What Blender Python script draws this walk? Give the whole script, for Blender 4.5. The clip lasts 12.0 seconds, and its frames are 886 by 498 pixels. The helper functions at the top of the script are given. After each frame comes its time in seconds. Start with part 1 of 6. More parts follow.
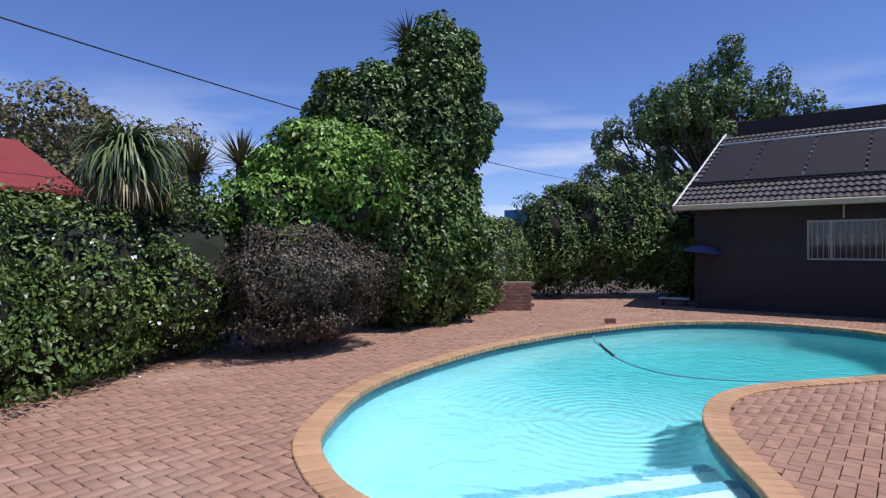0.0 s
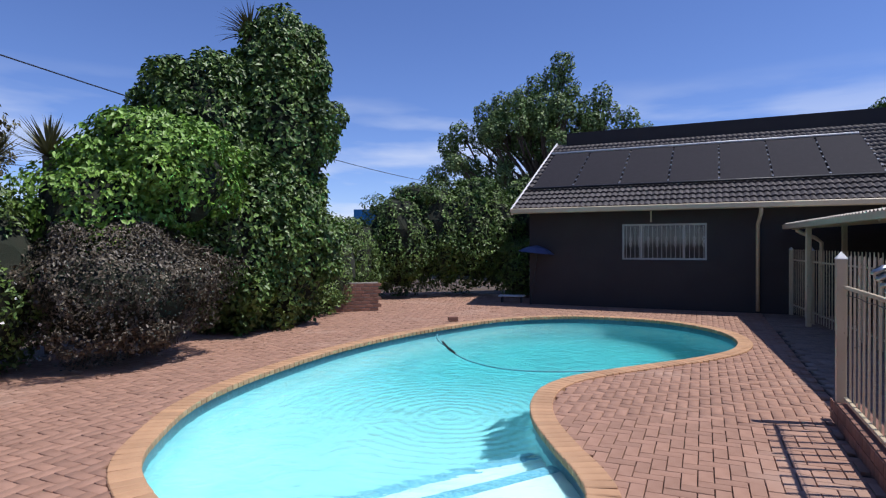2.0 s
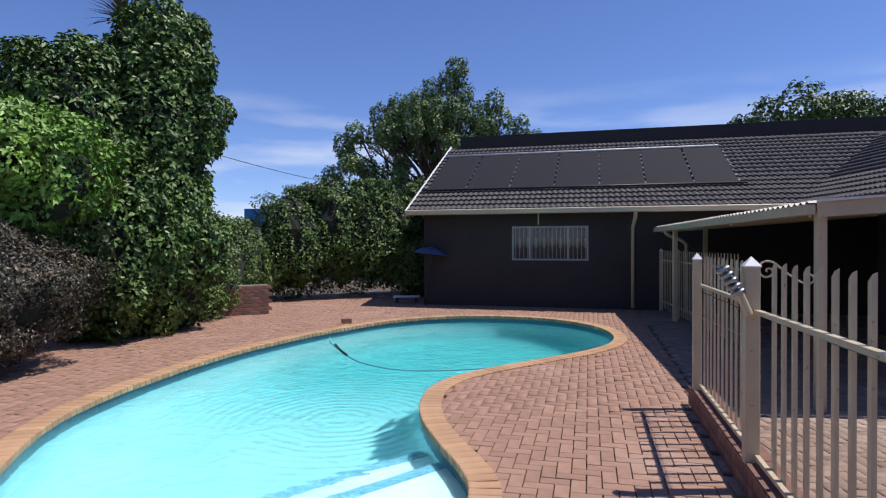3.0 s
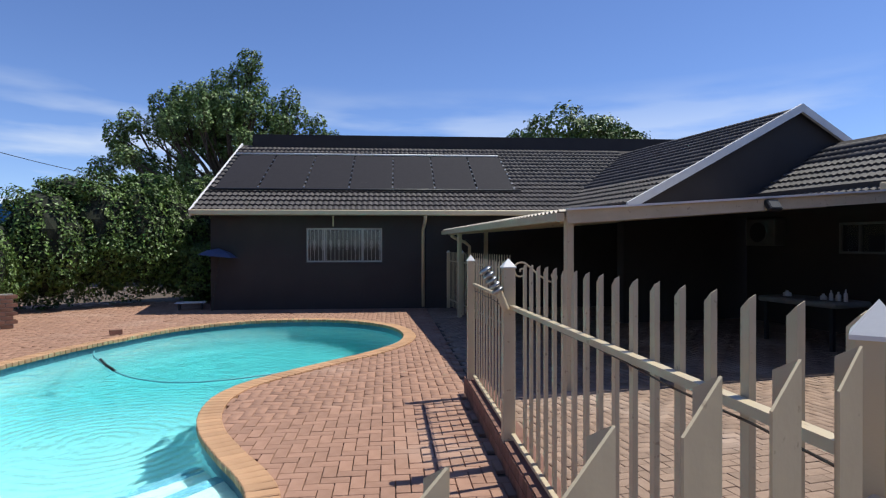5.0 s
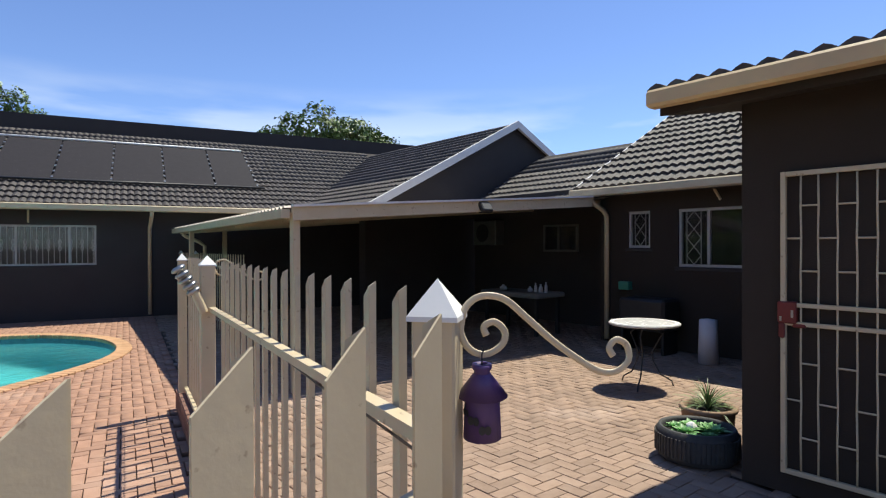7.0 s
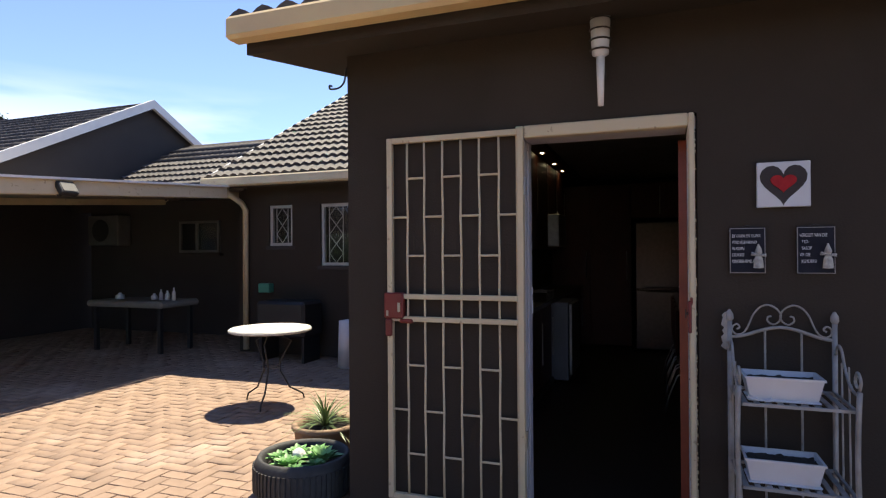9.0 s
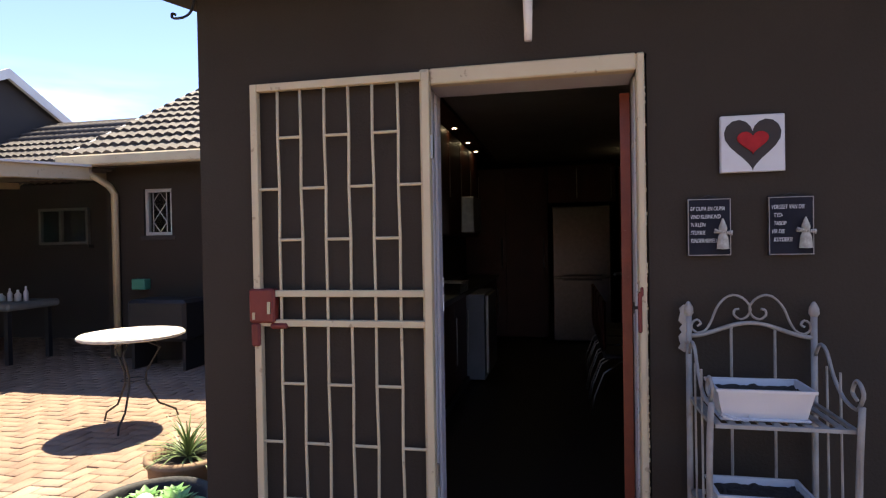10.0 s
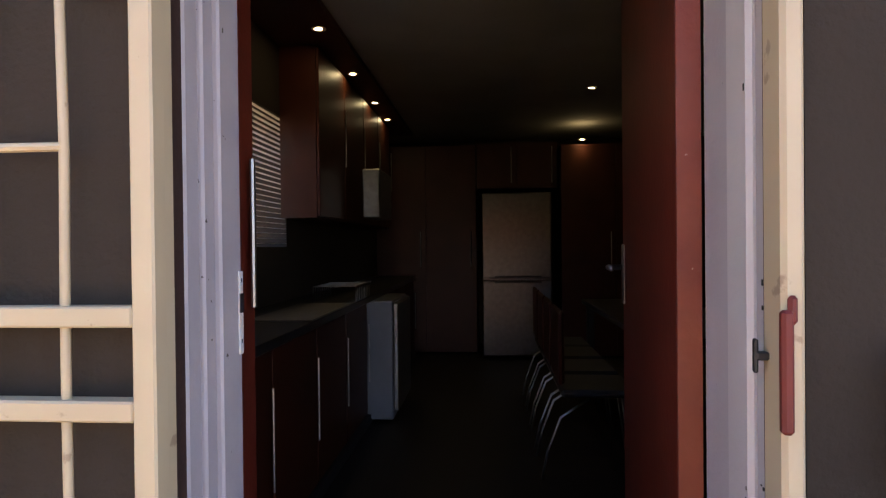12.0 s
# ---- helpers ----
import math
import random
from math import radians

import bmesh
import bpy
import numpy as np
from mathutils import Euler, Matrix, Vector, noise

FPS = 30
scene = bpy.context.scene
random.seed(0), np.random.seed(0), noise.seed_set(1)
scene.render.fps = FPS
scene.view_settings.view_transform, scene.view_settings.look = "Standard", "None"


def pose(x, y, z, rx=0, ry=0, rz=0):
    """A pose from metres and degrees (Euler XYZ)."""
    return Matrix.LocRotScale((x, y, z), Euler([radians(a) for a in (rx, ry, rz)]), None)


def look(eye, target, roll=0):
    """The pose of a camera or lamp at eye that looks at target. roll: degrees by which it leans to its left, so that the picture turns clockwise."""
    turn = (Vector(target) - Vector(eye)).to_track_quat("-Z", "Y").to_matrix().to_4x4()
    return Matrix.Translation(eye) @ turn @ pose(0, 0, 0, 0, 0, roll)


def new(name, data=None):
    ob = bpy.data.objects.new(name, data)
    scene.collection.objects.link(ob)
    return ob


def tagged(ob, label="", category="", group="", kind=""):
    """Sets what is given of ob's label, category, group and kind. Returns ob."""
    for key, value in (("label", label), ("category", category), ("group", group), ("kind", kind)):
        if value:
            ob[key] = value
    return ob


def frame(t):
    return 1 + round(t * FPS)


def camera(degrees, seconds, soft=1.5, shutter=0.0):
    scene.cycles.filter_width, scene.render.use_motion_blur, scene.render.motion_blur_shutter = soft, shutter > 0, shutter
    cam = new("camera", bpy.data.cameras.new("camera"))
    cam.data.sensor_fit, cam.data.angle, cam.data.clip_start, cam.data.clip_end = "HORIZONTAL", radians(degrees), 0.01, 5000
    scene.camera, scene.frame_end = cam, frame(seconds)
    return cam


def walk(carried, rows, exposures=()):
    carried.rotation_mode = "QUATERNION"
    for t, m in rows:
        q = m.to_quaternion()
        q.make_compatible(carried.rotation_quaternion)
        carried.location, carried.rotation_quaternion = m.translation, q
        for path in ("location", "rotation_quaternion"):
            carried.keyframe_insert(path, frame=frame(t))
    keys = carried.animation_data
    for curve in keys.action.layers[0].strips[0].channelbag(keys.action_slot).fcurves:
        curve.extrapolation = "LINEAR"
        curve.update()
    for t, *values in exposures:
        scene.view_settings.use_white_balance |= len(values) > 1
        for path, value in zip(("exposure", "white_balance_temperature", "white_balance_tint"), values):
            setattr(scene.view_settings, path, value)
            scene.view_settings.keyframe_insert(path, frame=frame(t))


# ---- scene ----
cam = camera(74.2, 12.0, 1.2)
PATH = [
    (0, (0.360, -0.150, 1.650), (-0.576, 1.617, 1.639), -0.3),
    (0.5, (0.385, -0.145, 1.650), (-0.475, 1.661, 1.639), -0.3),
    (1, (0.412, -0.143, 1.660), (-0.330, 1.714, 1.647), -0.3),
    (1.5, (0.440, -0.140, 1.684), (-0.156, 1.769, 1.668), -0.2),
    (2, (0.459, -0.137, 1.704), (-0.005, 1.808, 1.686), -0.2),
    (2.5, (0.515, -0.134, 1.713), (0.226, 1.845, 1.695), -0.1),
    (3, (0.547, -0.16, 1.711), (0.427, 1.837, 1.695), -0.1),
    (3.2, (0.565, -0.149, 1.713), (0.507, 1.85, 1.698), -0.0),
    (4.8, (0.692, -0.238, 1.694), (1.179, 1.701, 1.682), 0.0),
    (5, (0.685, -0.258, 1.728), (1.233, 1.666, 1.715), -0.1),
    (5.5, (0.754, -0.279, 1.729), (1.471, 1.588, 1.717), -0.1),
    (6, (0.862, -0.276, 1.714), (1.734, 1.524, 1.702), -0.1),
    (6.5, (0.966, -0.295, 1.698), (2.019, 1.405, 1.687), -0.2),
    (7, (1.114, -0.259, 1.684), (2.374, 1.294, 1.674), -0.2),
    (7.5, (1.334, -0.192, 1.665), (2.833, 1.132, 1.656), -0.2),
    (7.7, (1.431, -0.174, 1.653), (3.015, 1.047, 1.643), -0.2),
    (9.3, (2.583, -0.013, 1.524), (4.494, 0.577, 1.516), -0.8),
    (9.5, (2.711, 0.021, 1.531), (4.64, 0.55, 1.505), -1.1),
    (10, (3.089, 0.071, 1.492), (5.047, 0.479, 1.467), -1.0),
    (10.5, (3.501, 0.151, 1.444), (5.483, 0.424, 1.426), -0.8),
    (11, (3.88, 0.186, 1.414), (5.87, 0.387, 1.395), -0.7),
    (11.5, (4.291, 0.155, 1.394), (6.284, 0.325, 1.377), -0.6),
    (12, (4.642, 0.161, 1.375), (6.636, 0.317, 1.359), -0.6),
]
walk(cam, [(t, look(eye, target, roll)) for t, eye, target, roll in PATH],
     exposures=[(0, 0.13, 6050, 13), (3, 0.18, 6200, 10), (5.0, 0.3, 6450, 4), (6.5, 0.55, 6700, 1), (7.5, 0.83, 7200, 2), (9.5, 1.5, 8000, 6), (11, 2.38, 8900, 9), (12, 2.92, 9400, 7)])

# ---- light: clear noon sky, sun high in the east ----
SUN = Vector((0.47, 0.035, 1.0)).normalized()
world = bpy.data.worlds.new("world")
scene.world = world
world.use_nodes = True
wn, wl = world.node_tree.nodes, world.node_tree.links
sky = wn.new("ShaderNodeTexSky")
sky.sky_type, sky.sun_disc = "NISHITA", False
sky.sun_elevation, sky.sun_rotation = math.asin(SUN.z), radians(86)
sky.air_density, sky.dust_density, sky.ozone_density, sky.altitude = 1.0, 0.3, 2.5, 1500
tint = wn.new("ShaderNodeMix")
tint.data_type, tint.blend_type = "RGBA", "MULTIPLY"
tint.inputs[0].default_value, tint.inputs[7].default_value = 1.0, (0.87, 0.925, 1.24, 1)
wl.new(sky.outputs[0], tint.inputs[6])
wco, wsep, wmap, wno = wn.new("ShaderNodeTexCoord"), wn.new("ShaderNodeSeparateXYZ"), wn.new("ShaderNodeMapping"), wn.new("ShaderNodeTexNoise")
wmap.inputs["Scale"].default_value = (1.6, 1.6, 9.0)
wl.new(wco.outputs["Generated"], wmap.inputs["Vector"])
wl.new(wmap.outputs["Vector"], wno.inputs["Vector"])
wno.inputs["Scale"].default_value, wno.inputs["Detail"].default_value = 1.9, 5
wl.new(wco.outputs["Generated"], wsep.inputs["Vector"])
low, puff, mul = wn.new("ShaderNodeMapRange"), wn.new("ShaderNodeMapRange"), wn.new("ShaderNodeMath")
low.inputs["From Min"].default_value, low.inputs["From Max"].default_value = 0.26, 0.06
wl.new(wsep.outputs["Z"], low.inputs["Value"])
puff.inputs["From Min"].default_value, puff.inputs["From Max"].default_value = 0.46, 0.62
wl.new(wno.outputs["Fac"], puff.inputs["Value"])
mul.operation = "MULTIPLY"
wl.new(low.outputs["Result"], mul.inputs[0])
wl.new(puff.outputs["Result"], mul.inputs[1])
cloud = wn.new("ShaderNodeMix")
cloud.data_type = "RGBA"
cloud.inputs[7].default_value = (7.0, 7.4, 8.4, 1)
wl.new(mul.outputs["Value"], cloud.inputs[0])
wl.new(tint.outputs[2], cloud.inputs[6])
wl.new(cloud.outputs[2], wn["Background"].inputs[0])
wn["Background"].inputs[1].default_value = 0.098
sun = new("sun", bpy.data.lights.new("sun", "SUN"))
sun.data.energy, sun.data.angle, sun.data.color = 4.3, radians(0.6), (1.0, 0.95, 0.88)
sun.matrix_basis = look((0, 0, 0), -SUN)


# ---- materials ----
def material(name, a, b=None, scale=8.0, rough=0.7, metal=0.0, bump=0.2, fine=60.0, spread=0.0, spec=0.5, dist=0.01, islands=False, stain=None, stain_scale=1.2, stain_at=0.55, stain_soft=0.15):
    """Two tones mixed by coarse noise, fine relief, per-object brightness spread and an optional broad stain."""
    m = bpy.data.materials.new(name)
    m.use_nodes = True
    n, l = m.node_tree.nodes, m.node_tree.links
    bsdf = n["Principled BSDF"]
    b = b or tuple(c * 0.8 for c in a)
    co = n.new("ShaderNodeTexCoord")
    t1 = n.new("ShaderNodeTexNoise")
    t1.inputs["Scale"].default_value, t1.inputs["Detail"].default_value = scale, 6
    l.new(co.outputs["Object"], t1.inputs["Vector"])
    ramp = n.new("ShaderNodeValToRGB")
    ramp.color_ramp.elements[0].position, ramp.color_ramp.elements[1].position = 0.3, 0.7
    ramp.color_ramp.elements[0].color, ramp.color_ramp.elements[1].color = (*a, 1), (*b, 1)
    l.new(t1.outputs["Fac"], ramp.inputs["Fac"])
    out = ramp.outputs["Color"]
    if stain:
        t3 = n.new("ShaderNodeTexNoise")
        t3.inputs["Scale"].default_value, t3.inputs["Detail"].default_value = stain_scale, 8
        geo = n.new("ShaderNodeNewGeometry")
        l.new(geo.outputs["Position"], t3.inputs["Vector"])
        r3 = n.new("ShaderNodeMapRange")
        r3.inputs["From Min"].default_value, r3.inputs["From Max"].default_value = stain_at, stain_at + stain_soft
        l.new(t3.outputs["Fac"], r3.inputs["Value"])
        mix = n.new("ShaderNodeMix")
        mix.data_type = "RGBA"
        l.new(r3.outputs["Result"], mix.inputs[0])
        l.new(out, mix.inputs[6])
        mix.inputs[7].default_value = (*stain, 1)
        out = mix.outputs[2]
    if spread:
        info = n.new("ShaderNodeNewGeometry") if islands else n.new("ShaderNodeObjectInfo")
        mr = n.new("ShaderNodeMapRange")
        mr.inputs["To Min"].default_value, mr.inputs["To Max"].default_value = 1 - spread, 1 + spread
        l.new(info.outputs["Random Per Island" if islands else "Random"], mr.inputs["Value"])
        hsv = n.new("ShaderNodeHueSaturation")
        l.new(mr.outputs["Result"], hsv.inputs["Value"])
        l.new(out, hsv.inputs["Color"])
        out = hsv.outputs["Color"]
    l.new(out, bsdf.inputs["Base Color"])
    bsdf.inputs["Roughness"].default_value, bsdf.inputs["Metallic"].default_value = rough, metal
    bsdf.inputs["Specular IOR Level"].default_value = spec
    if bump:
        t2 = n.new("ShaderNodeTexNoise")
        t2.inputs["Scale"].default_value, t2.inputs["Detail"].default_value = fine, 5
        l.new(co.outputs["Object"], t2.inputs["Vector"])
        bp = n.new("ShaderNodeBump")
        bp.inputs["Strength"].default_value, bp.inputs["Distance"].default_value = bump, dist
        l.new(t2.outputs["Fac"], bp.inputs["Height"])
        l.new(bp.outputs["Normal"], bsdf.inputs["Normal"])
    return m


def glow(name, color, strength):
    m = material(name, color, bump=0)
    m.node_tree.nodes["Principled BSDF"].inputs["Emission Color"].default_value = (*color, 1)
    m.node_tree.nodes["Principled BSDF"].inputs["Emission Strength"].default_value = strength
    return m


def leafy(name, a, b, spread=0.35, rough=0.45):
    m = material(name, a, b, scale=2.0, rough=rough, bump=0, spread=spread, islands=True, spec=0.35)
    m.node_tree.nodes["Principled BSDF"].inputs["Transmission Weight"].default_value = 0.0
    return m


M_WALL = material("grey brown plaster", (0.037, 0.0278, 0.0207), (0.032, 0.0238, 0.0177), 1.5, 0.85, bump=0.25, fine=90, spec=0.3, stain=(0.042, 0.032, 0.0242), stain_scale=0.9)
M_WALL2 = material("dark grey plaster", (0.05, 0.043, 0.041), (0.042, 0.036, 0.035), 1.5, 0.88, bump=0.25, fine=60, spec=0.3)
M_CREAM = material("cream enamel paint", (0.56, 0.458, 0.305), (0.5, 0.405, 0.265), 5, 0.45, bump=0.08, fine=40, stain=(0.35, 0.26, 0.17), stain_scale=24, stain_at=0.66, stain_soft=0.04)
M_GUTTER = material("yellowed cream gutter paint", (0.6, 0.43, 0.22), (0.5, 0.36, 0.2), 4, 0.5, bump=0.08)
# white of the windows on shaded walls, with that shade mixed into the colour
M_WINDOW = material("white window enamel darkened by shade", (0.42, 0.4, 0.37), (0.36, 0.34, 0.32), 6, 0.5, bump=0.05)
M_WHITE = material("white paint", (0.75, 0.73, 0.7), (0.66, 0.64, 0.62), 4, 0.5, bump=0.05)
# red-brown rebate colour, darkened for the shadow in the frame gaps
M_REBATE = material("brown timber darkened by gap shadow", (0.05, 0.022, 0.016), (0.035, 0.016, 0.012), 8, 0.7, bump=0.2)
M_STOP = material("old white gloss", (0.6, 0.57, 0.57), (0.52, 0.49, 0.5), 5, 0.4, bump=0.1)
M_JAMB = material("chipped lilac white paint", (0.46, 0.43, 0.45), (0.4, 0.375, 0.4), 6, 0.5, bump=0.12, stain=(0.07, 0.055, 0.045), stain_scale=38, stain_at=0.7, stain_soft=0.02)
M_TILE = material("brown concrete roof tile", (0.074, 0.061, 0.058), (0.048, 0.041, 0.039), 6, 0.75, bump=0.3, fine=120, spread=0.2)
M_TILES = material("brown concrete roof tiles", (0.074, 0.061, 0.058), (0.048, 0.041, 0.039), 6, 0.75, bump=0.3, fine=120, spread=0.2, islands=True)
M_PAVER = material("red clay paver", (0.35, 0.2, 0.138), (0.3, 0.165, 0.11), 9, 0.85, bump=0.35, fine=150, spread=0.12, stain=(0.38, 0.24, 0.175), stain_scale=0.7)
M_PAVERS = material("red clay pavers", (0.35, 0.2, 0.138), (0.3, 0.165, 0.11), 9, 0.85, bump=0.35, fine=150, spread=0.12, islands=True, stain=(0.38, 0.24, 0.175), stain_scale=0.7)
M_PAVERB = material("faded buff pavers", (0.3, 0.206, 0.15), (0.25, 0.166, 0.118), 9, 0.85, bump=0.35, fine=150, spread=0.14, islands=True, stain=(0.38, 0.28, 0.22), stain_scale=0.8)
M_COPING = material("sandy orange coping brick", (0.5, 0.3, 0.165), (0.42, 0.23, 0.12), 7, 0.75, bump=0.3, fine=120, spread=0.14)
M_GROUND = material("dark jointing sand", (0.11, 0.078, 0.055), (0.08, 0.057, 0.04), 6, 0.95, bump=0.3)
M_BRICK = material("brown face brick", (0.24, 0.12, 0.085), (0.17, 0.085, 0.06), 7, 0.85, bump=0.3, spread=0.25)
M_MORTAR = material("grey mortar", (0.3, 0.27, 0.24), None, 9, 0.95, bump=0.4)
M_BASIN = material("pale aqua plaster tinted for depth", (0.4, 0.64, 0.67), (0.35, 0.6, 0.64), 1.4, 0.7, bump=0.05, fine=20, stain=(0.33, 0.57, 0.62), stain_scale=1.0, stain_at=0.6)
M_BAND = material("blue mosaic band", (0.03, 0.08, 0.11), (0.07, 0.16, 0.22), 25, 0.3, bump=0.1)
M_STEP = material("white step plaster", (0.8, 0.88, 0.88), None, 2, 0.6, bump=0.03)
M_EDGE = material("blue step mosaic", (0.12, 0.3, 0.42), (0.3, 0.5, 0.6), 30, 0.4, bump=0.05)
# brushed steel of the fridge, the kitchen's dimness put into its colour
M_FRIDGE = material("fridge steel darkened for dim room", (0.13, 0.125, 0.12), None, 20, 0.35, 1.0, bump=0.02)
# pale tablecloth, lowered in colour to hold the canopy's shade
M_SHADED_CLOTH = material("pale cloth darkened by shade", (0.2, 0.2, 0.19), None, 5, 0.9, bump=0.1)
M_STEEL = material("brushed steel", (0.42, 0.42, 0.41), None, 20, 0.36, 1.0, bump=0.03)
M_BLACK = material("black metal", (0.02, 0.02, 0.022), None, 20, 0.5, bump=0.05)
M_RED = material("red brown stained door", (0.17, 0.026, 0.014), (0.1, 0.014, 0.009), 5, 0.45, bump=0.1)
M_LOCK = material("red oxide primer", (0.18, 0.022, 0.016), (0.12, 0.016, 0.012), 9, 0.6, bump=0.15)
M_PURPLE = material("purple enamelled tin", (0.075, 0.035, 0.14), (0.055, 0.025, 0.11), 6, 0.45, bump=0.05)
M_SOLAR = material("black rubber solar mat", (0.02, 0.017, 0.021), (0.015, 0.013, 0.016), 8, 0.75, bump=0.3, fine=30, spec=0.2)
M_WOOD = material("cherry cabinet veneer", (0.062, 0.015, 0.007), (0.04, 0.009, 0.004), 4, 0.45, bump=0.05, spec=0.3)
M_STONE = material("black granite", (0.01, 0.01, 0.012), (0.02, 0.02, 0.022), 60, 0.3, bump=0)
# floor and ceiling colours are lowered to carry the dimness of the kitchen
M_FLOOR = material("kitchen tile darkened for dim room", (0.01, 0.007, 0.006), (0.007, 0.005, 0.004), 3, 0.6, bump=0.03)
M_CEIL = material("off-white board darkened for dim room", (0.28, 0.26, 0.215), None, 2, 0.9, bump=0.05)
M_SOIL = material("dark potting soil", (0.025, 0.02, 0.016), (0.045, 0.035, 0.028), 30, 0.95, bump=0.8, fine=80)
M_BARK = material("grey brown bark", (0.12, 0.09, 0.065), (0.07, 0.055, 0.04), 10, 0.9, bump=0.7, fine=30, dist=0.03)
M_SHEET = material("weathered corrugated steel", (0.42, 0.38, 0.32), (0.32, 0.28, 0.24), 3, 0.55, 0.3, bump=0.1)
M_TYRE = material("black rubber", (0.025, 0.025, 0.025), (0.04, 0.04, 0.04), 20, 0.7, bump=0.3)
M_TERRA = material("weathered clay", (0.3, 0.2, 0.13), (0.22, 0.14, 0.09), 8, 0.9, bump=0.3)
M_PLASTIC = material("white plastic", (0.58, 0.57, 0.585), (0.52, 0.51, 0.53), 3, 0.4, bump=0.02, stain=(0.5, 0.48, 0.46), stain_scale=7, stain_at=0.62)
M_CHALK = material("black slate board", (0.012, 0.013, 0.02), (0.02, 0.021, 0.03), 10, 0.9, bump=0.1, spec=0.2)
M_DISH = material("grey blue enamel", (0.17, 0.18, 0.22), (0.14, 0.15, 0.18), 6, 0.45, bump=0.02)
M_DOLL = material("cream and grey cotton", (0.5, 0.48, 0.42), (0.3, 0.28, 0.25), 60, 0.95, bump=0.3)
M_CHECK = material("checked cotton ribbon", (0.6, 0.58, 0.52), (0.05, 0.045, 0.05), 260, 0.95, bump=0.1)
M_DOOREDGE = material("lighter orange-brown varnish", (0.26, 0.05, 0.022), (0.18, 0.03, 0.015), 7, 0.45, bump=0.1, stain=(0.4, 0.25, 0.18), stain_scale=30, stain_at=0.72, stain_soft=0.02)
# white window and air conditioner, painted grey for the shade under the canopy
M_SHADED_WHITE = material("white paint darkened by shade", (0.12, 0.12, 0.115), None, 6, 0.6, bump=0.05)
M_INK = material("white chalk paint", (0.7, 0.7, 0.7), None, 40, 0.9, bump=0)
M_HEART = material("red felt", (0.4, 0.015, 0.02), (0.3, 0.01, 0.015), 30, 0.9, bump=0.3)
M_RUST = material("weathered white wrought iron", (0.33, 0.31, 0.29), (0.22, 0.2, 0.18), 16, 0.6, bump=0.2, stain=(0.16, 0.09, 0.05), stain_scale=18, stain_at=0.66)
M_STONETOP = material("mosaic stone table top", (0.5, 0.49, 0.46), (0.36, 0.35, 0.33), 14, 0.6, bump=0.15)
M_ROOFRED = material("red sheet roof", (0.24, 0.03, 0.026), (0.19, 0.024, 0.02), 3, 0.6, bump=0.1)
M_BLUE = material("blue sheet", (0.03, 0.25, 0.55), None, 3, 0.6, bump=0)
M_GREY = material("grey blue aluminium fabric", (0.08, 0.1, 0.2), None, 5, 0.7, bump=0.05)
# hill colour with the distant haze painted in
M_HILL = material("far scrub paled by haze", (0.42, 0.42, 0.43), None, 0.1, 0.95, bump=0)
M_LAMP = glow("lit halogen lens", (1.0, 0.85, 0.6), 16.0)
L_IVY = leafy("dark ivy leaf", (0.042, 0.085, 0.017), (0.12, 0.19, 0.038), spread=0.5)
L_HEDGE = leafy("mid green leaf", (0.04, 0.085, 0.018), (0.13, 0.19, 0.04))
L_BRIGHT = leafy("bright green leaf", (0.09, 0.19, 0.022), (0.2, 0.33, 0.05))
L_BROWN = leafy("dry purple brown leaf", (0.045, 0.036, 0.025), (0.125, 0.1, 0.066), spread=0.55)
L_LIGHT = leafy("light green small leaf", (0.07, 0.125, 0.026), (0.14, 0.21, 0.05))
L_OLIVE = leafy("olive leaf", (0.12, 0.115, 0.05), (0.17, 0.155, 0.07), rough=0.7)
L_YUCCA = leafy("strap leaf", (0.1, 0.16, 0.06), (0.17, 0.22, 0.09))
L_DRY = leafy("dry strap leaf", (0.28, 0.22, 0.1), (0.2, 0.16, 0.08))
L_TREE = leafy("tree leaf", (0.1, 0.17, 0.045), (0.19, 0.26, 0.085), spread=0.5)
L_SUCC = leafy("succulent leaf", (0.16, 0.34, 0.12), (0.22, 0.42, 0.16))
# near-black colour that holds the shade inside the shrubs
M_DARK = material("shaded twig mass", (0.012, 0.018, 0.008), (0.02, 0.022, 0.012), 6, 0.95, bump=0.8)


def glass_material(name, color, rough=0.0, ior=1.45):
    m = bpy.data.materials.new(name)
    m.use_nodes = True
    b = m.node_tree.nodes["Principled BSDF"]
    b.inputs["Base Color"].default_value = (*color, 1)
    b.inputs["Roughness"].default_value = rough
    b.inputs["IOR"].default_value = ior
    b.inputs["Transmission Weight"].default_value = 1.0
    return m


M_GLASS = glass_material("window glass", (0.8, 0.85, 0.85), 0.02)
M_WATER = glass_material("pool water", (0.42, 0.85, 0.875), 0.0, 1.33)
n, l = M_WATER.node_tree.nodes, M_WATER.node_tree.links
w1, bp = n.new("ShaderNodeTexNoise"), n.new("ShaderNodeBump")
w1.inputs["Scale"].default_value, w1.inputs["Detail"].default_value, w1.inputs["Distortion"].default_value = 3.2, 3, 1.2
co = n.new("ShaderNodeTexCoord")
l.new(co.outputs["Object"], w1.inputs["Vector"])
rings = n.new("ShaderNodeTexWave")
rings.wave_type, rings.rings_direction = "RINGS", "SPHERICAL"
rings.inputs["Scale"].default_value, rings.inputs["Distortion"].default_value, rings.inputs["Detail"].default_value, rings.inputs["Detail Scale"].default_value = 2.4, 3.5, 2, 1.2
shift, fade, far, amp, both = n.new("ShaderNodeMapping"), n.new("ShaderNodeMapRange"), n.new("ShaderNodeVectorMath"), n.new("ShaderNodeMath"), n.new("ShaderNodeMath")
shift.inputs["Location"].default_value = (0.9, -5.9, 0)
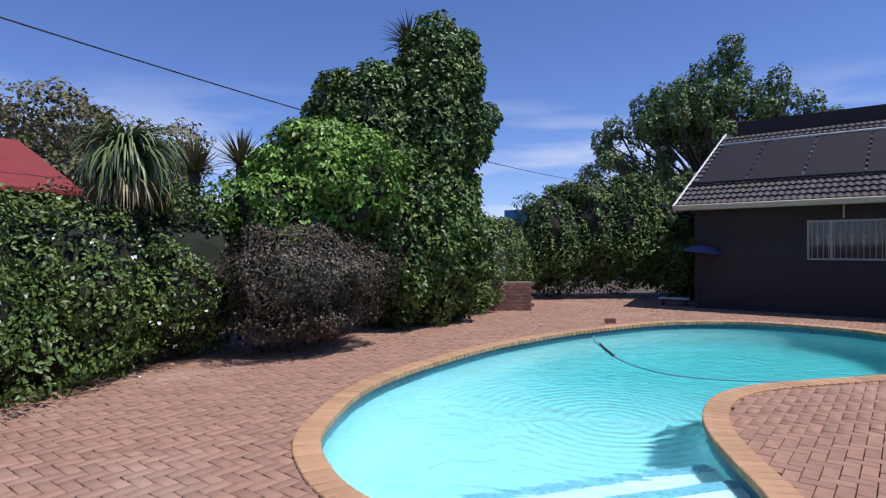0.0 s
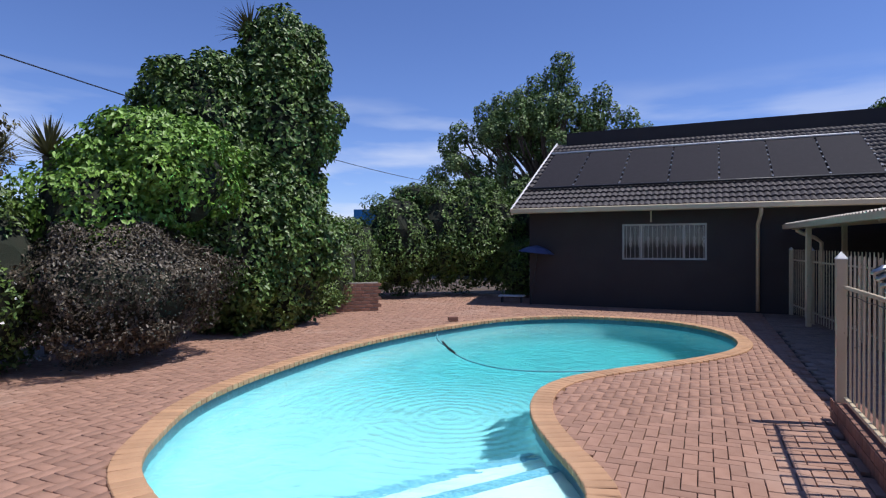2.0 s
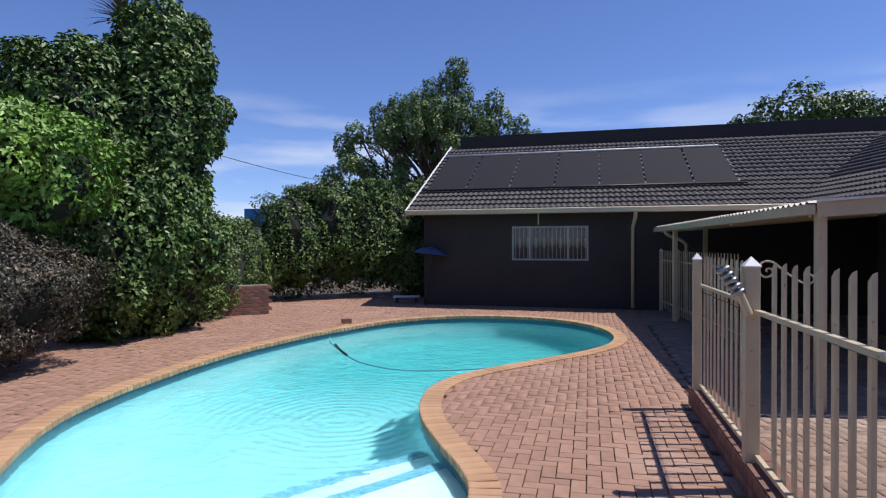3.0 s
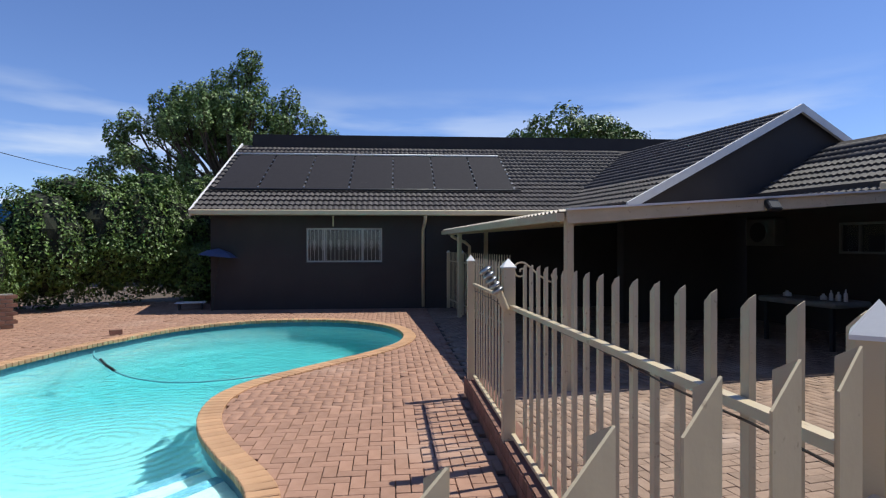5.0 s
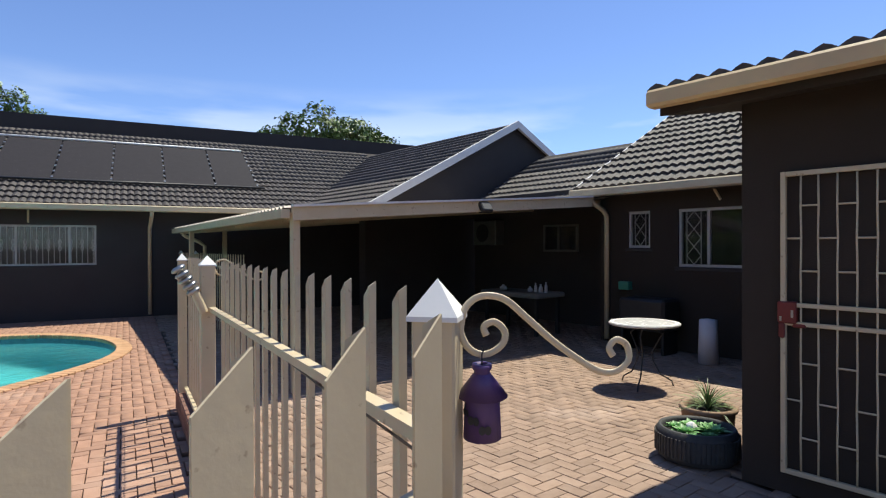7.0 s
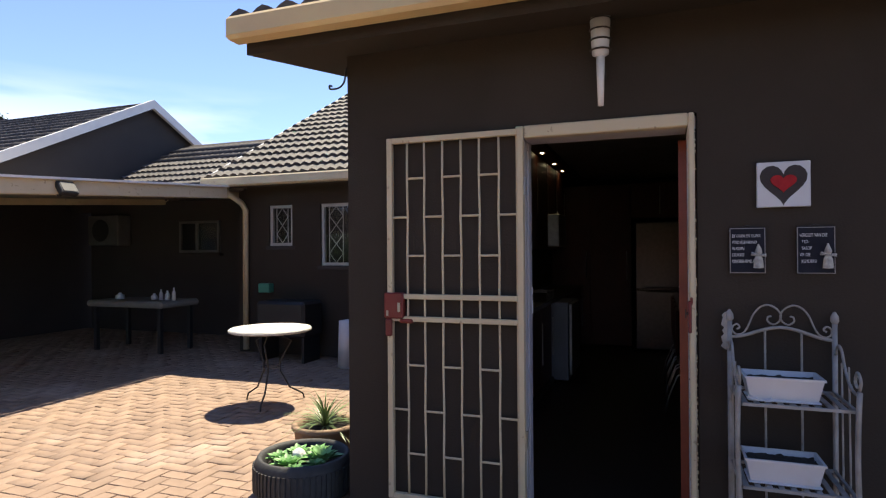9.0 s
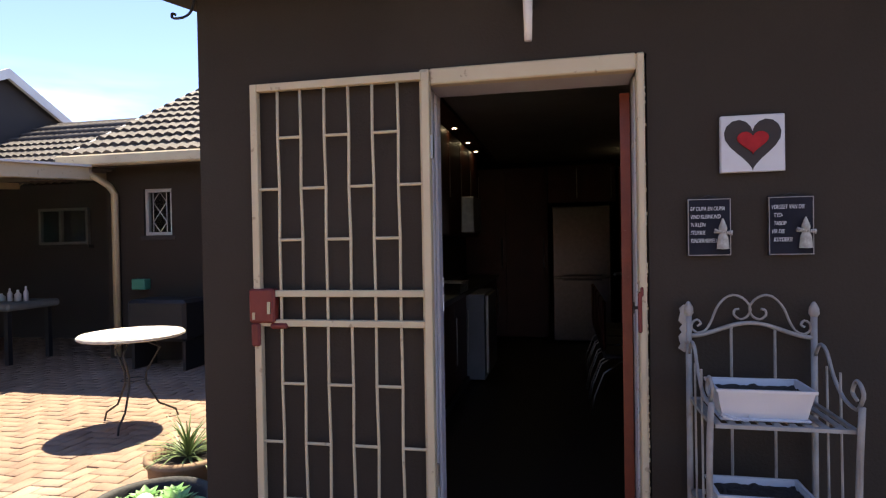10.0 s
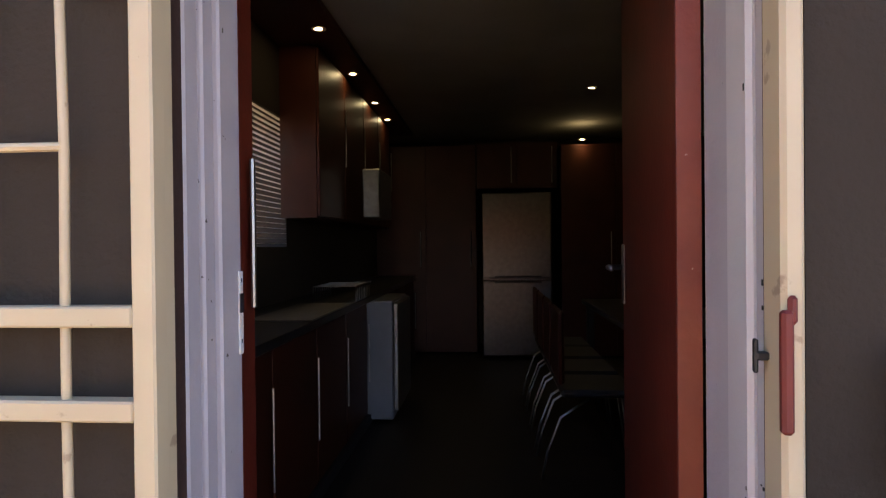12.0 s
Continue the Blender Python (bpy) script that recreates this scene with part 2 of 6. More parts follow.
l.new(co.outputs["Object"], shift.inputs["Vector"])
l.new(shift.outputs["Vector"], rings.inputs["Vector"])
far.operation, amp.operation, both.operation = "LENGTH", "MULTIPLY", "ADD"
l.new(shift.outputs["Vector"], far.inputs[0])
l.new(far.outputs["Value"], fade.inputs["Value"])
fade.inputs["From Min"].default_value, fade.inputs["From Max"].default_value, fade.inputs["To Min"].default_value, fade.inputs["To Max"].default_value = 0.3, 3.0, 0.22, 0.0
l.new(rings.outputs["Fac"], amp.inputs[0])
l.new(fade.outputs["Result"], amp.inputs[1])
l.new(amp.outputs["Value"], both.inputs[0])
l.new(w1.outputs["Fac"], both.inputs[1])
l.new(both.outputs["Value"], bp.inputs["Height"])
bp.inputs["Strength"].default_value, bp.inputs["Distance"].default_value = 0.4, 0.07
l.new(bp.outputs["Normal"], n["Principled BSDF"].inputs["Normal"])


# light lost in deeper water is put into the plaster colour, by height
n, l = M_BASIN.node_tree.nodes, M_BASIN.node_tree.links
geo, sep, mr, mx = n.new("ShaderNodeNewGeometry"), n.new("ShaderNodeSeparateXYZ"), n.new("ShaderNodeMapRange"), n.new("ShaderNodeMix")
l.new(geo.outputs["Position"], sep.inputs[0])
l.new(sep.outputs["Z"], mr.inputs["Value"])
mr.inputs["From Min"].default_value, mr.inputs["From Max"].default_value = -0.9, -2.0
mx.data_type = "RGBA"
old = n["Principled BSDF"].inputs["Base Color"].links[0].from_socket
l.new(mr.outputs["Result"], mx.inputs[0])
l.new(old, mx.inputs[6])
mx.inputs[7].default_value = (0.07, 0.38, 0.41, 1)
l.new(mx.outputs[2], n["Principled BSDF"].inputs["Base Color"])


# ---- mesh tools ----
def thing(name, label, category, m=None, group="", kind=""):
    ob = new(name)
    ob.empty_display_size = 0.1
    if m is not None:
        ob.matrix_basis = m
    return tagged(ob, label, category, group, kind)


def mesh_ob(name, me, mats, parent=None, label="", kind=""):
    ob = new(name, me)
    for m in mats if isinstance(mats, (list, tuple)) else [mats]:
        me.materials.append(m)
    ob.parent = parent
    return tagged(ob, label, kind=kind)


def part(name, bm, mats, parent=None, label="", kind="", smooth=False):
    me = bpy.data.meshes.new(name)
    bmesh.ops.recalc_face_normals(bm, faces=bm.faces)
    if smooth:
        for f in bm.faces:
            f.smooth = True
    bm.to_mesh(me)
    bm.free()
    return mesh_ob(name, me, mats, parent, label, kind)


def box(bm, lo, hi, m=None, bevel=0.0):
    """A box from corner lo to corner hi, its edges bevelled."""
    c = [(a + b) / 2 for a, b in zip(lo, hi)]
    s = [abs(b - a) for a, b in zip(lo, hi)]
    mm = Matrix.Translation(c) @ Matrix.Diagonal((*s, 1))
    r = bmesh.ops.create_cube(bm, size=1, matrix=(m @ mm) if m else mm)
    if bevel:
        es = list({e for v in r["verts"] for e in v.link_edges})
        bmesh.ops.bevel(bm, geom=es, offset=bevel, segments=1, affect="EDGES")
    return bm


def boxes(*items, bevel=0.0, m=None):
    bm = bmesh.new()
    for lo, hi in items:
        box(bm, lo, hi, m, bevel)
    return bm


def cyl(bm, a, b, r, r2=None, seg=12, caps=True):
    a, b = Vector(a), Vector(b)
    d = b - a
    q = d.to_track_quat("Z", "Y").to_matrix().to_4x4()
    bmesh.ops.create_cone(bm, cap_ends=caps, segments=seg, radius1=r, radius2=r if r2 is None else r2, depth=d.length, matrix=Matrix.Translation((a + b) / 2) @ q)
    return bm


def tube(bm, pts, r, seg=8, flat=1.0, taper=False):
    """A round or flattened bar swept along points."""
    pts = [Vector(p) for p in pts]
    rings = []
    up = Vector((0.123, 0.97, 0.2)).normalized()
    for i, p in enumerate(pts):
        d = (pts[min(i + 1, len(pts) - 1)] - pts[max(i - 1, 0)]).normalized()
        x = d.cross(up).normalized()
        y = x.cross(d)
        k = 1 - i / len(pts) if taper else 1
        rings.append([bm.verts.new(p + x * math.cos(2 * math.pi * j / seg) * r * k + y * math.sin(2 * math.pi * j / seg) * r * k * flat) for j in range(seg)])
    for a, b in zip(rings, rings[1:]):
        for j in range(seg):
            bm.faces.new((a[j], a[(j + 1) % seg], b[(j + 1) % seg], b[j]))
    bm.faces.new(rings[0])
    bm.faces.new(rings[-1][::-1])
    return bm


def lathe(bm, profile, seg=32, m=None):
    rings = []
    for r, z in profile:
        rings.append([bm.verts.new((m or Matrix()) @ Vector((r * math.cos(2 * math.pi * j / seg), r * math.sin(2 * math.pi * j / seg), z))) for j in range(seg)])
    for a, b in zip(rings, rings[1:]):
        for j in range(seg):
            bm.faces.new((a[j], a[(j + 1) % seg], b[(j + 1) % seg], b[j]))
    return bm


def prism(bm, pts, lo, hi, m=None):
    """A polygon in x, z pushed along y from lo to hi."""
    m = m or Matrix()
    a = [bm.verts.new(m @ Vector((x, lo, z))) for x, z in pts]
    b = [bm.verts.new(m @ Vector((x, hi, z))) for x, z in pts]
    bm.faces.new(a)
    bm.faces.new(b[::-1])
    for i in range(len(pts)):
        j = (i + 1) % len(pts)
        bm.faces.new((a[i], b[i], b[j], a[j]))
    return bm


def az(x, y, degrees, z=0):
    """A frame at x, y whose y axis points along the given compass angle."""
    return pose(x, y, z, 0, 0, -degrees)


def wall_with_holes(name, m, length, height, thick, holes, mat, parent=None, label=""):
    """A wall along local x with its outer face at local y=0, with rectangular holes (x0, z0, x1, z1)."""
    bm = bmesh.new()
    xs = sorted({0, length, *[h[0] for h in holes], *[h[2] for h in holes]})
    zs = sorted({0, height, *[h[1] for h in holes], *[h[3] for h in holes]})
    for x0, x1 in zip(xs, xs[1:]):
        for z0, z1 in zip(zs, zs[1:]):
            cx, cz = (x0 + x1) / 2, (z0 + z1) / 2
            if not any(h[0] < cx < h[2] and h[1] < cz < h[3] for h in holes):
                box(bm, (x0, 0, z0), (x1, thick, z1))
    bmesh.ops.remove_doubles(bm, verts=bm.verts, dist=0.0005)
    seen = {}
    for f in bm.faces:
        key = tuple(round(c, 3) for c in f.calc_center_median())
        seen.setdefault(key, []).append(f)
    dup = [f for fs in seen.values() if len(fs) > 1 for f in fs]
    bmesh.ops.delete(bm, geom=dup, context="FACES")
    ob = part(name, bm, mat, parent, label, kind="structure")
    ob.matrix_basis = m
    return ob


def from_arrays(name, verts, faces, mats, parent=None, kind="", label="", smooth=False):
    me = bpy.data.meshes.new(name)
    verts, faces = np.asarray(verts, dtype=np.float32), np.asarray(faces, dtype=np.int32)
    k = faces.shape[1]
    me.vertices.add(len(verts))
    me.vertices.foreach_set("co", verts.ravel())
    me.loops.add(faces.size)
    me.loops.foreach_set("vertex_index", faces.ravel())
    me.polygons.add(len(faces))
    me.polygons.foreach_set("loop_start", np.arange(0, faces.size, k, dtype=np.int32))
    me.polygons.foreach_set("loop_total", np.full(len(faces), k, dtype=np.int32))
    if smooth:
        me.polygons.foreach_set("use_smooth", np.ones(len(faces), dtype=bool))
    me.update(calc_edges=True)
    return mesh_ob(name, me, mats, parent, label, kind)


def leaf_cloud(name, blobs, count, size, mat, parent, seed, rough=0.35, wide=0.55, droop=0.3, floor_z=0.02, kind=""):
    """Folded leaves scattered over lumpy ellipsoids (centre, radii, weight)."""
    rng = np.random.default_rng(seed)
    areas = np.array([(b[1][0] * b[1][1] + b[1][0] * b[1][2] + b[1][1] * b[1][2]) for b in blobs])
    pick = rng.choice(len(blobs), count, p=areas / areas.sum())
    c = np.array([b[0] for b in blobs], float)[pick]
    r = np.array([b[1] for b in blobs], float)[pick]
    d = rng.normal(size=(count, 3))
    d /= np.linalg.norm(d, axis=1)[:, None]
    f = np.ones(count)
    for k in range(3):
        ph, w = rng.uniform(0, 6.28, 3), (3.1, 6.7, 13.0)[k]
        f += rough * (0.45, 0.3, 0.22)[k] * (np.sin(d[:, 0] * w + ph[0] + c[:, 1]) * np.sin(d[:, 1] * w + ph[1] + c[:, 0]) + np.sin(d[:, 2] * w * 1.1 + ph[2]) * 0.6)
    depth = np.abs(rng.normal(size=count)) * 0.09
    p = c + d * r * (f - depth)[:, None]
    keep = p[:, 2] > floor_z - 0.04
    p[:, 2] = np.maximum(p[:, 2], floor_z)
    for b in blobs:
        q = (p - np.array(b[0])) / np.array(b[1])
        keep &= (q ** 2).sum(1) > 0.5
    p, d = p[keep], d[keep]
    n_ = len(p)
    nrm = d + rng.normal(size=(n_, 3)) * 0.55
    nrm[:, 2] += 0.35
    nrm /= np.linalg.norm(nrm, axis=1)[:, None]
    tip = rng.normal(size=(n_, 3))
    tip[:, 2] -= droop * 2
    tip -= nrm * (tip * nrm).sum(1)[:, None]
    tip /= np.linalg.norm(tip, axis=1)[:, None]
    side = np.cross(nrm, tip)
    s = (size * rng.uniform(0.6, 1.35, n_))[:, None]
    v = np.stack([p, p + tip * s * 0.5 + side * s * wide * 0.5 + nrm * s * 0.1, p + tip * s - nrm * s * 0.12, p + tip * s * 0.5 - side * s * wide * 0.5 + nrm * s * 0.1], 1).reshape(-1, 3)
    i = np.arange(n_)[:, None] * 4
    faces = np.concatenate([i + [0, 1, 2], i + [0, 2, 3]], 0)
    return from_arrays(name, v, faces, mat, parent, kind)


def clumped(blobs, count, size, seed):
    """The blobs with smaller clumps of leaves standing out of their surfaces."""
    rng = random.Random(seed)
    out = list(blobs)
    for k in range(count):
        c, r = rng.choice(blobs)[:2]
        d = Vector((rng.gauss(0, 1), rng.gauss(0, 1), rng.gauss(0.2, 1))).normalized()
        q = size * rng.uniform(0.6, 1.3)
        out.append(((c[0] + d.x * r[0] * 0.9, c[1] + d.y * r[1] * 0.9, max(0.3, c[2] + d.z * r[2] * 0.9)), (q, q, q * 0.85)))
    return out


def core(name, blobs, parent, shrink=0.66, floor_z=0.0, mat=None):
    """The twiggy inside of a shrub, its shade put into a dark colour."""
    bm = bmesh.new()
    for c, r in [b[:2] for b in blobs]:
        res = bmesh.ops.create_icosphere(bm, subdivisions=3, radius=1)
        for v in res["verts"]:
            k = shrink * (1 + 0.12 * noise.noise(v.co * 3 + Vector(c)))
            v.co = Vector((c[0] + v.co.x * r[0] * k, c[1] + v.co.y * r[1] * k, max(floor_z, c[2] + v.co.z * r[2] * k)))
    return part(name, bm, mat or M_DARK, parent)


def shrub(name, label, category, blobs, count, size, mat, seed, clumps=0, clump=0.3, **kw):
    t = thing(name, label, category)
    leaf_cloud("leaves", clumped(blobs, clumps, clump, seed) if clumps else blobs, count, size, mat, t, seed, **kw)
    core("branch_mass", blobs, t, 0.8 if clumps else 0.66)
    return t


# ---- ground, pool ----
def closed_curve(pts, per=8):
    out = []
    k = len(pts)
    for i in range(k):
        p0, p1, p2, p3 = [Vector(pts[(i + j - 1) % k]) for j in range(4)]
        for s in range(per):
            t = s / per
            out.append(0.5 * ((2 * p1) + (p2 - p0) * t + (2 * p0 - 5 * p1 + 4 * p2 - p3) * t * t + (3 * p1 - p0 - 3 * p2 + p3) * t ** 3))
    return out


POOL_PTS = [(-1.95, 3.0), (-2.48, 3.32), (-2.92, 3.75), (-3.22, 4.3), (-3.55, 5.2), (-3.66, 6.2), (-3.57, 7.5), (-3.36, 8.75), (-2.92, 10.1), (-2.25, 11.5), (-1.3, 12.9), (-0.1, 13.65), (1.1, 13.7), (2.25, 13.2), (2.97, 12.1), (3.07, 10.9), (2.75, 9.9), (2.1, 9.1), (1.5, 8.58), (0.85, 8.0), (0.32, 7.45), (0.02, 6.85), (-0.06, 6.15), (0.02, 5.5), (0.22, 4.85), (0.42, 4.3), (0.5, 3.85), (0.4, 3.25), (-0.05, 2.8), (-0.95, 2.68)]
EDGE = closed_curve(POOL_PTS)


def resample(loop, step):
    pts = loop + [loop[0]]
    total = sum((b - a).length for a, b in zip(pts, pts[1:]))
    k = int(total / step)
    out, i, acc = [], 0, 0.0
    for j in range(k):
        s = total * j / k
        while acc + (pts[i + 1] - pts[i]).length < s:
            acc += (pts[i + 1] - pts[i]).length
            i += 1
        out.append(pts[i].lerp(pts[i + 1], (s - acc) / (pts[i + 1] - pts[i]).length))
    return out


RIM = resample(EDGE, 0.115)
COPING = 0.215


def outward(loop, i):
    d = (loop[(i + 1) % len(loop)] - loop[i - 1]).normalized()
    return Vector((-d.y, d.x))


SIGN = 1 if sum(a.x * b.y - b.x * a.y for a, b in zip(RIM, RIM[1:] + RIM[:1])) < 0 else -1
OUTER = [p + outward(RIM, i) * SIGN * COPING for i, p in enumerate(RIM)]


def inside(p, loop):
    c = False
    j = len(loop) - 1
    for i in range(len(loop)):
        a, b = loop[i], loop[j]
        if (a[1] > p[1]) != (b[1] > p[1]) and p[0] < (b[0] - a[0]) * (p[1] - a[1]) / (b[1] - a[1]) + a[0]:
            c = not c
        j = i
    return c


bm = bmesh.new()
ring = [bm.verts.new((p.x, p.y, -0.035)) for p in RIM[::2]]
far_ring = [bm.verts.new((x, y, -0.035)) for x, y in ((-900, -900), (900, -900), (900, 900), (-900, 900))]
es = [bm.edges.new((a, b)) for r in (ring, far_ring) for a, b in zip(r, r[1:] + r[:1])]
bmesh.ops.triangle_fill(bm, use_beauty=True, edges=es)
for f in bm.faces:
    if f.normal.z < 0:
        f.normal_flip()
ground = part("ground", bm, M_GROUND, kind="structure")

pool = thing("pool", "kidney-shaped swimming pool with pale aqua plaster and sandy brick coping", "swimming pool", kind="structure")
bm = bmesh.new()


def pool_depth(p):
    s = max(0.0, min(1.0, (p.y - 5.0) / 5.5))
    return 0.95 + 1.0 * s * s * (3 - 2 * s)


CX = [Vector((-1.4, 3.6)).lerp(Vector((-0.2, 11.0)), t) for t in (0, 1)]
levels = [(1.0, -0.02, 0), (1.0, -0.24, 0), (1.0, -0.26, 1), (0.97, -0.6, 1), (0.9, None, 1), (0.6, None, 1), (0.3, None, 1), (0.0, None, 1)]
rings = []
for k, z, _ in levels:
    r = []
    for p in RIM:
        t = max(0, min(1, (p.y - 3.6) / 7.4))
        c = CX[0].lerp(CX[1], t)
        q = c.lerp(p, k)
        dz = z if z is not None else -pool_depth(q) * (1 - 0.12 * (k > 0.8))
        r.append(bm.verts.new((q.x, q.y, dz)))
    rings.append(r)
for (a, b), lv in zip(zip(rings, rings[1:]), levels[1:]):
    for i in range(len(RIM)):
        f = bm.faces.new((a[i], a[(i + 1) % len(RIM)], b[(i + 1) % len(RIM)], b[i]))
        f.material_index = 1 if lv[1] in (-0.24,) else 0
        f.smooth = True
part("basin", bm, [M_BASIN, M_BAND], pool, "pale aqua plaster basin darkened for water depth, with a dark blue mosaic waterline")
bm = bmesh.new()
bm.faces.new([bm.verts.new((p.x, p.y, -0.13)) for p in RIM])
bmesh.ops.triangulate(bm, faces=bm.faces)
water = part("water", bm, M_WATER, kind="structure", label="clear turquoise rippled pool water")
if water.data.polygons[0].normal.z < 0:
    water.data.flip_normals()
water.visible_shadow = False

# ---- main house blocks ----
A_AZ = 11.5
A = az(-1.0, 16.5, A_AZ)
PITCH = 0.5


def tile_mesh(w=0.3, length=0.36, mat=None, arch=0.036):
    me = bpy.data.meshes.new("roof_tile")
    prof = [(0.0, 0.0), (0.12, 0.6), (0.25, 1.0), (0.38, 0.6), (0.5, 0.0), (0.62, 0.6), (0.75, 1.0), (0.88, 0.6), (1.0, 0.0)]
    v, f = [], []
    for y, lift in ((0.0, 0.055), (length, 0.006)):
        for x, h in prof:
            v.append((x * w, y, lift + h * arch))
    for x, h in prof:
        v.append((x * w, 0.0, h * arch - 0.004))
    k = len(prof)
    for i in range(k - 1):
        f.append((i, i + 1, k + i + 1, k + i))
        f.append((2 * k + i, 2 * k + i + 1, i + 1, i))
    me.from_pydata(v, [], f)
    me.materials.append(mat or M_TILE)
    return me


TILE = tile_mesh()


def tiled(m, width, run, keep, singles, parent, w=0.3, row=0.32):
    """Roof tiles over a slope: m puts local x along the eave and y up the slope. The first `singles` are objects."""
    spots = []
    for j in range(int(run / row)):
        for i in range(int(width / w)):
            if keep is None or keep((i + 0.5) * w, (j + 0.5) * row):
                spots.append((i * w, j * row))
    spots_single = spots[:singles]
    for x, y in spots_single:
        o = new("roof_tile", TILE)
        o.parent = parent
        o.matrix_basis = m @ pose(x, y, random.uniform(0, 0.004), random.uniform(-0.4, 0.4))
    rest = spots[singles:]
    if rest:
        base = np.array([v.co[:] for v in TILE.vertices])
        quads = np.array([p.vertices[:] for p in TILE.polygons])
        off = np.array([(x, y, random.uniform(0, 0.004)) for x, y in rest])
        v = (base[None] + off[:, None]).reshape(-1, 3)
        f = (quads[None] + (np.arange(len(rest)) * len(base))[:, None, None]).reshape(-1, 4)
        o = from_arrays("roof_tiles", v, f, M_TILES, parent, "stuff")
        o.matrix_basis = m


def boxes_mesh(name, size, mat):
    me = bpy.data.meshes.new(name)
    bm = bmesh.new()
    box(bm, tuple(-c / 2 for c in size), tuple(c / 2 for c in size))
    bm.to_mesh(me)
    bm.free()
    me.materials.append(mat)
    return me


def slope_matrix(base, yaw_m, pitch):
    return base @ yaw_m @ pose(0, 0, 0, math.degrees(math.atan(pitch)))


def window(name, m, w, h, panes, label, bars="", parent=None, mat=None):
    """A framed window, local x along the wall, outer face at y=0, from the sill at z=0."""
    t = thing(name, label, "window", m, kind="structure")
    mat = mat or M_WINDOW
    b = 0.045
    xs = [0] + panes + [w]
    part("window_frame", boxes(((0, -0.02, 0), (w, 0.05, b)), ((0, -0.02, h - b), (w, 0.05, h)), *[((max(0, min(x - b / 2, w - b)), -0.018, b), (max(b, min(x + b / 2, w)), 0.048, h - b)) for x in xs], bevel=0.004), mat, t)
    part("window_sill", boxes(((-0.05, -0.06, -0.06), (w + 0.05, 0.06, -0.005)), bevel=0.006), M_WALL2, t)
    for x0, x1 in zip(xs, xs[1:]):
        g = part("pane", boxes(((x0 + b / 2, 0.02, b), (x1 - b / 2, 0.026, h - b))), M_GLASS, t)
        g.visible_shadow = False
    bm = bmesh.new()
    if bars == "upright":
        x = 0.1
        while x < w - 0.05:
            cyl(bm, (x, 0.0, b), (x, 0.0, h - b), 0.008, seg=6)
            if int(x / 0.11) % 2:
                for s in (-1, 1):
                    tube(bm, [(x + s * 0.03 * math.sin(k), 0, h / 2 - 0.14 + 0.28 * k / 6.28) for k in np.linspace(0, 6.28, 9)], 0.007, 5)
            x += 0.11
    if bars == "diamond":
        for x0, x1 in zip(xs, xs[1:]):
            if x1 - x0 > 0.6:
                continue
            c = (x0 + x1) / 2
            k = max(2, round(h / 0.35))
            for i in range(k):
                z0, z1 = b + (h - 2 * b) * i / k, b + (h - 2 * b) * (i + 1) / k
                zc, q = (z0 + z1) / 2, (x1 - x0) * 0.24
                tube(bm, [(c, 0, z0), (c + q, 0, zc), (c, 0, z1), (c - q, 0, zc), (c, 0, z0)], 0.007, 5)
            for s in (-1, 1):
                cyl(bm, (c + s * (x1 - x0) * 0.24, 0, b), (c + s * (x1 - x0) * 0.24, 0, h - b), 0.006, seg=5)
    if len(bm.verts):
        part("burglar_bars", bm, mat, t, "white-painted steel burglar bars")
    else:
        bm.free()
    # added dark sheet behind the panes, in place of the unlit room
    part("room_shade_sheet", boxes(((-0.1, 0.3, -0.3), (w + 0.1, 0.32, h + 0.3))), M_WALL2, t)
    return t


# pool house wing A
house_a = thing("pool_house", "long single-storey wing with dark grey plaster and brown tiled roof", "house", A)
A_LEN = 16.0
WX0, WX1 = 2.52, 4.56
wall_with_holes("wall", Matrix(), A_LEN, 2.72, 0.22, [(WX0, 1.27, WX1, 2.2)], M_WALL2, house_a)
part("wall", boxes(((0, 0.22, 0), (0.22, 7.5, 2.6))), M_WALL2, house_a)
window("window_pool_house", A @ Matrix.Translation((WX0, 0.05, 1.27)), WX1 - WX0, 0.93, [0.48, 1.5], "white steel window with upright burglar bars in the pool house wall", "upright")
RUN_A = 5.0
roof_m = slope_matrix(Matrix.Translation((-0.35, -0.45, 2.62)), Matrix(), PITCH)
part("roof", boxes(((0, 0, -0.12), (A_LEN, 5.8, -0.005)), m=roof_m), M_WALL2, house_a)
part("gutter", boxes(((-0.36, -0.6, 2.52), (11.5, -0.46, 2.66)), bevel=0.02), M_CREAM, house_a, "cream-painted square gutter")
part("bargeboard", boxes(((-0.05, -0.05, -0.12), (0.0, 5.8, 0.06)), m=roof_m), M_WHITE, house_a, "white bargeboard")
RZ = 2.62 + 5.75 * math.sin(math.atan(PITCH))
RY = -0.45 + 5.75 * math.cos(math.atan(PITCH))
part("parapet", boxes(((0.0, RY - 0.1, RZ - 0.3), (A_LEN, RY + 0.1, RZ + 0.38))), M_WALL2, house_a, "dark flashing band along the ridge")

# gable wing B
GY, GX, GZ, GH = 11.0, 12.87, 5.06, 0.512
house_b = thing("gable_wing", "dark grey gabled wing with a white bargeboard and brown tiles", "house")
HW = 4.8
part("wall", prism(bmesh.new(), [(GX - HW, 0), (GX + HW, 0), (GX + HW, GZ - GH * HW), (GX, GZ - 0.08), (GX - HW, GZ - GH * HW)], GY + 0.1, GY + 0.35), M_WALL2, house_b)
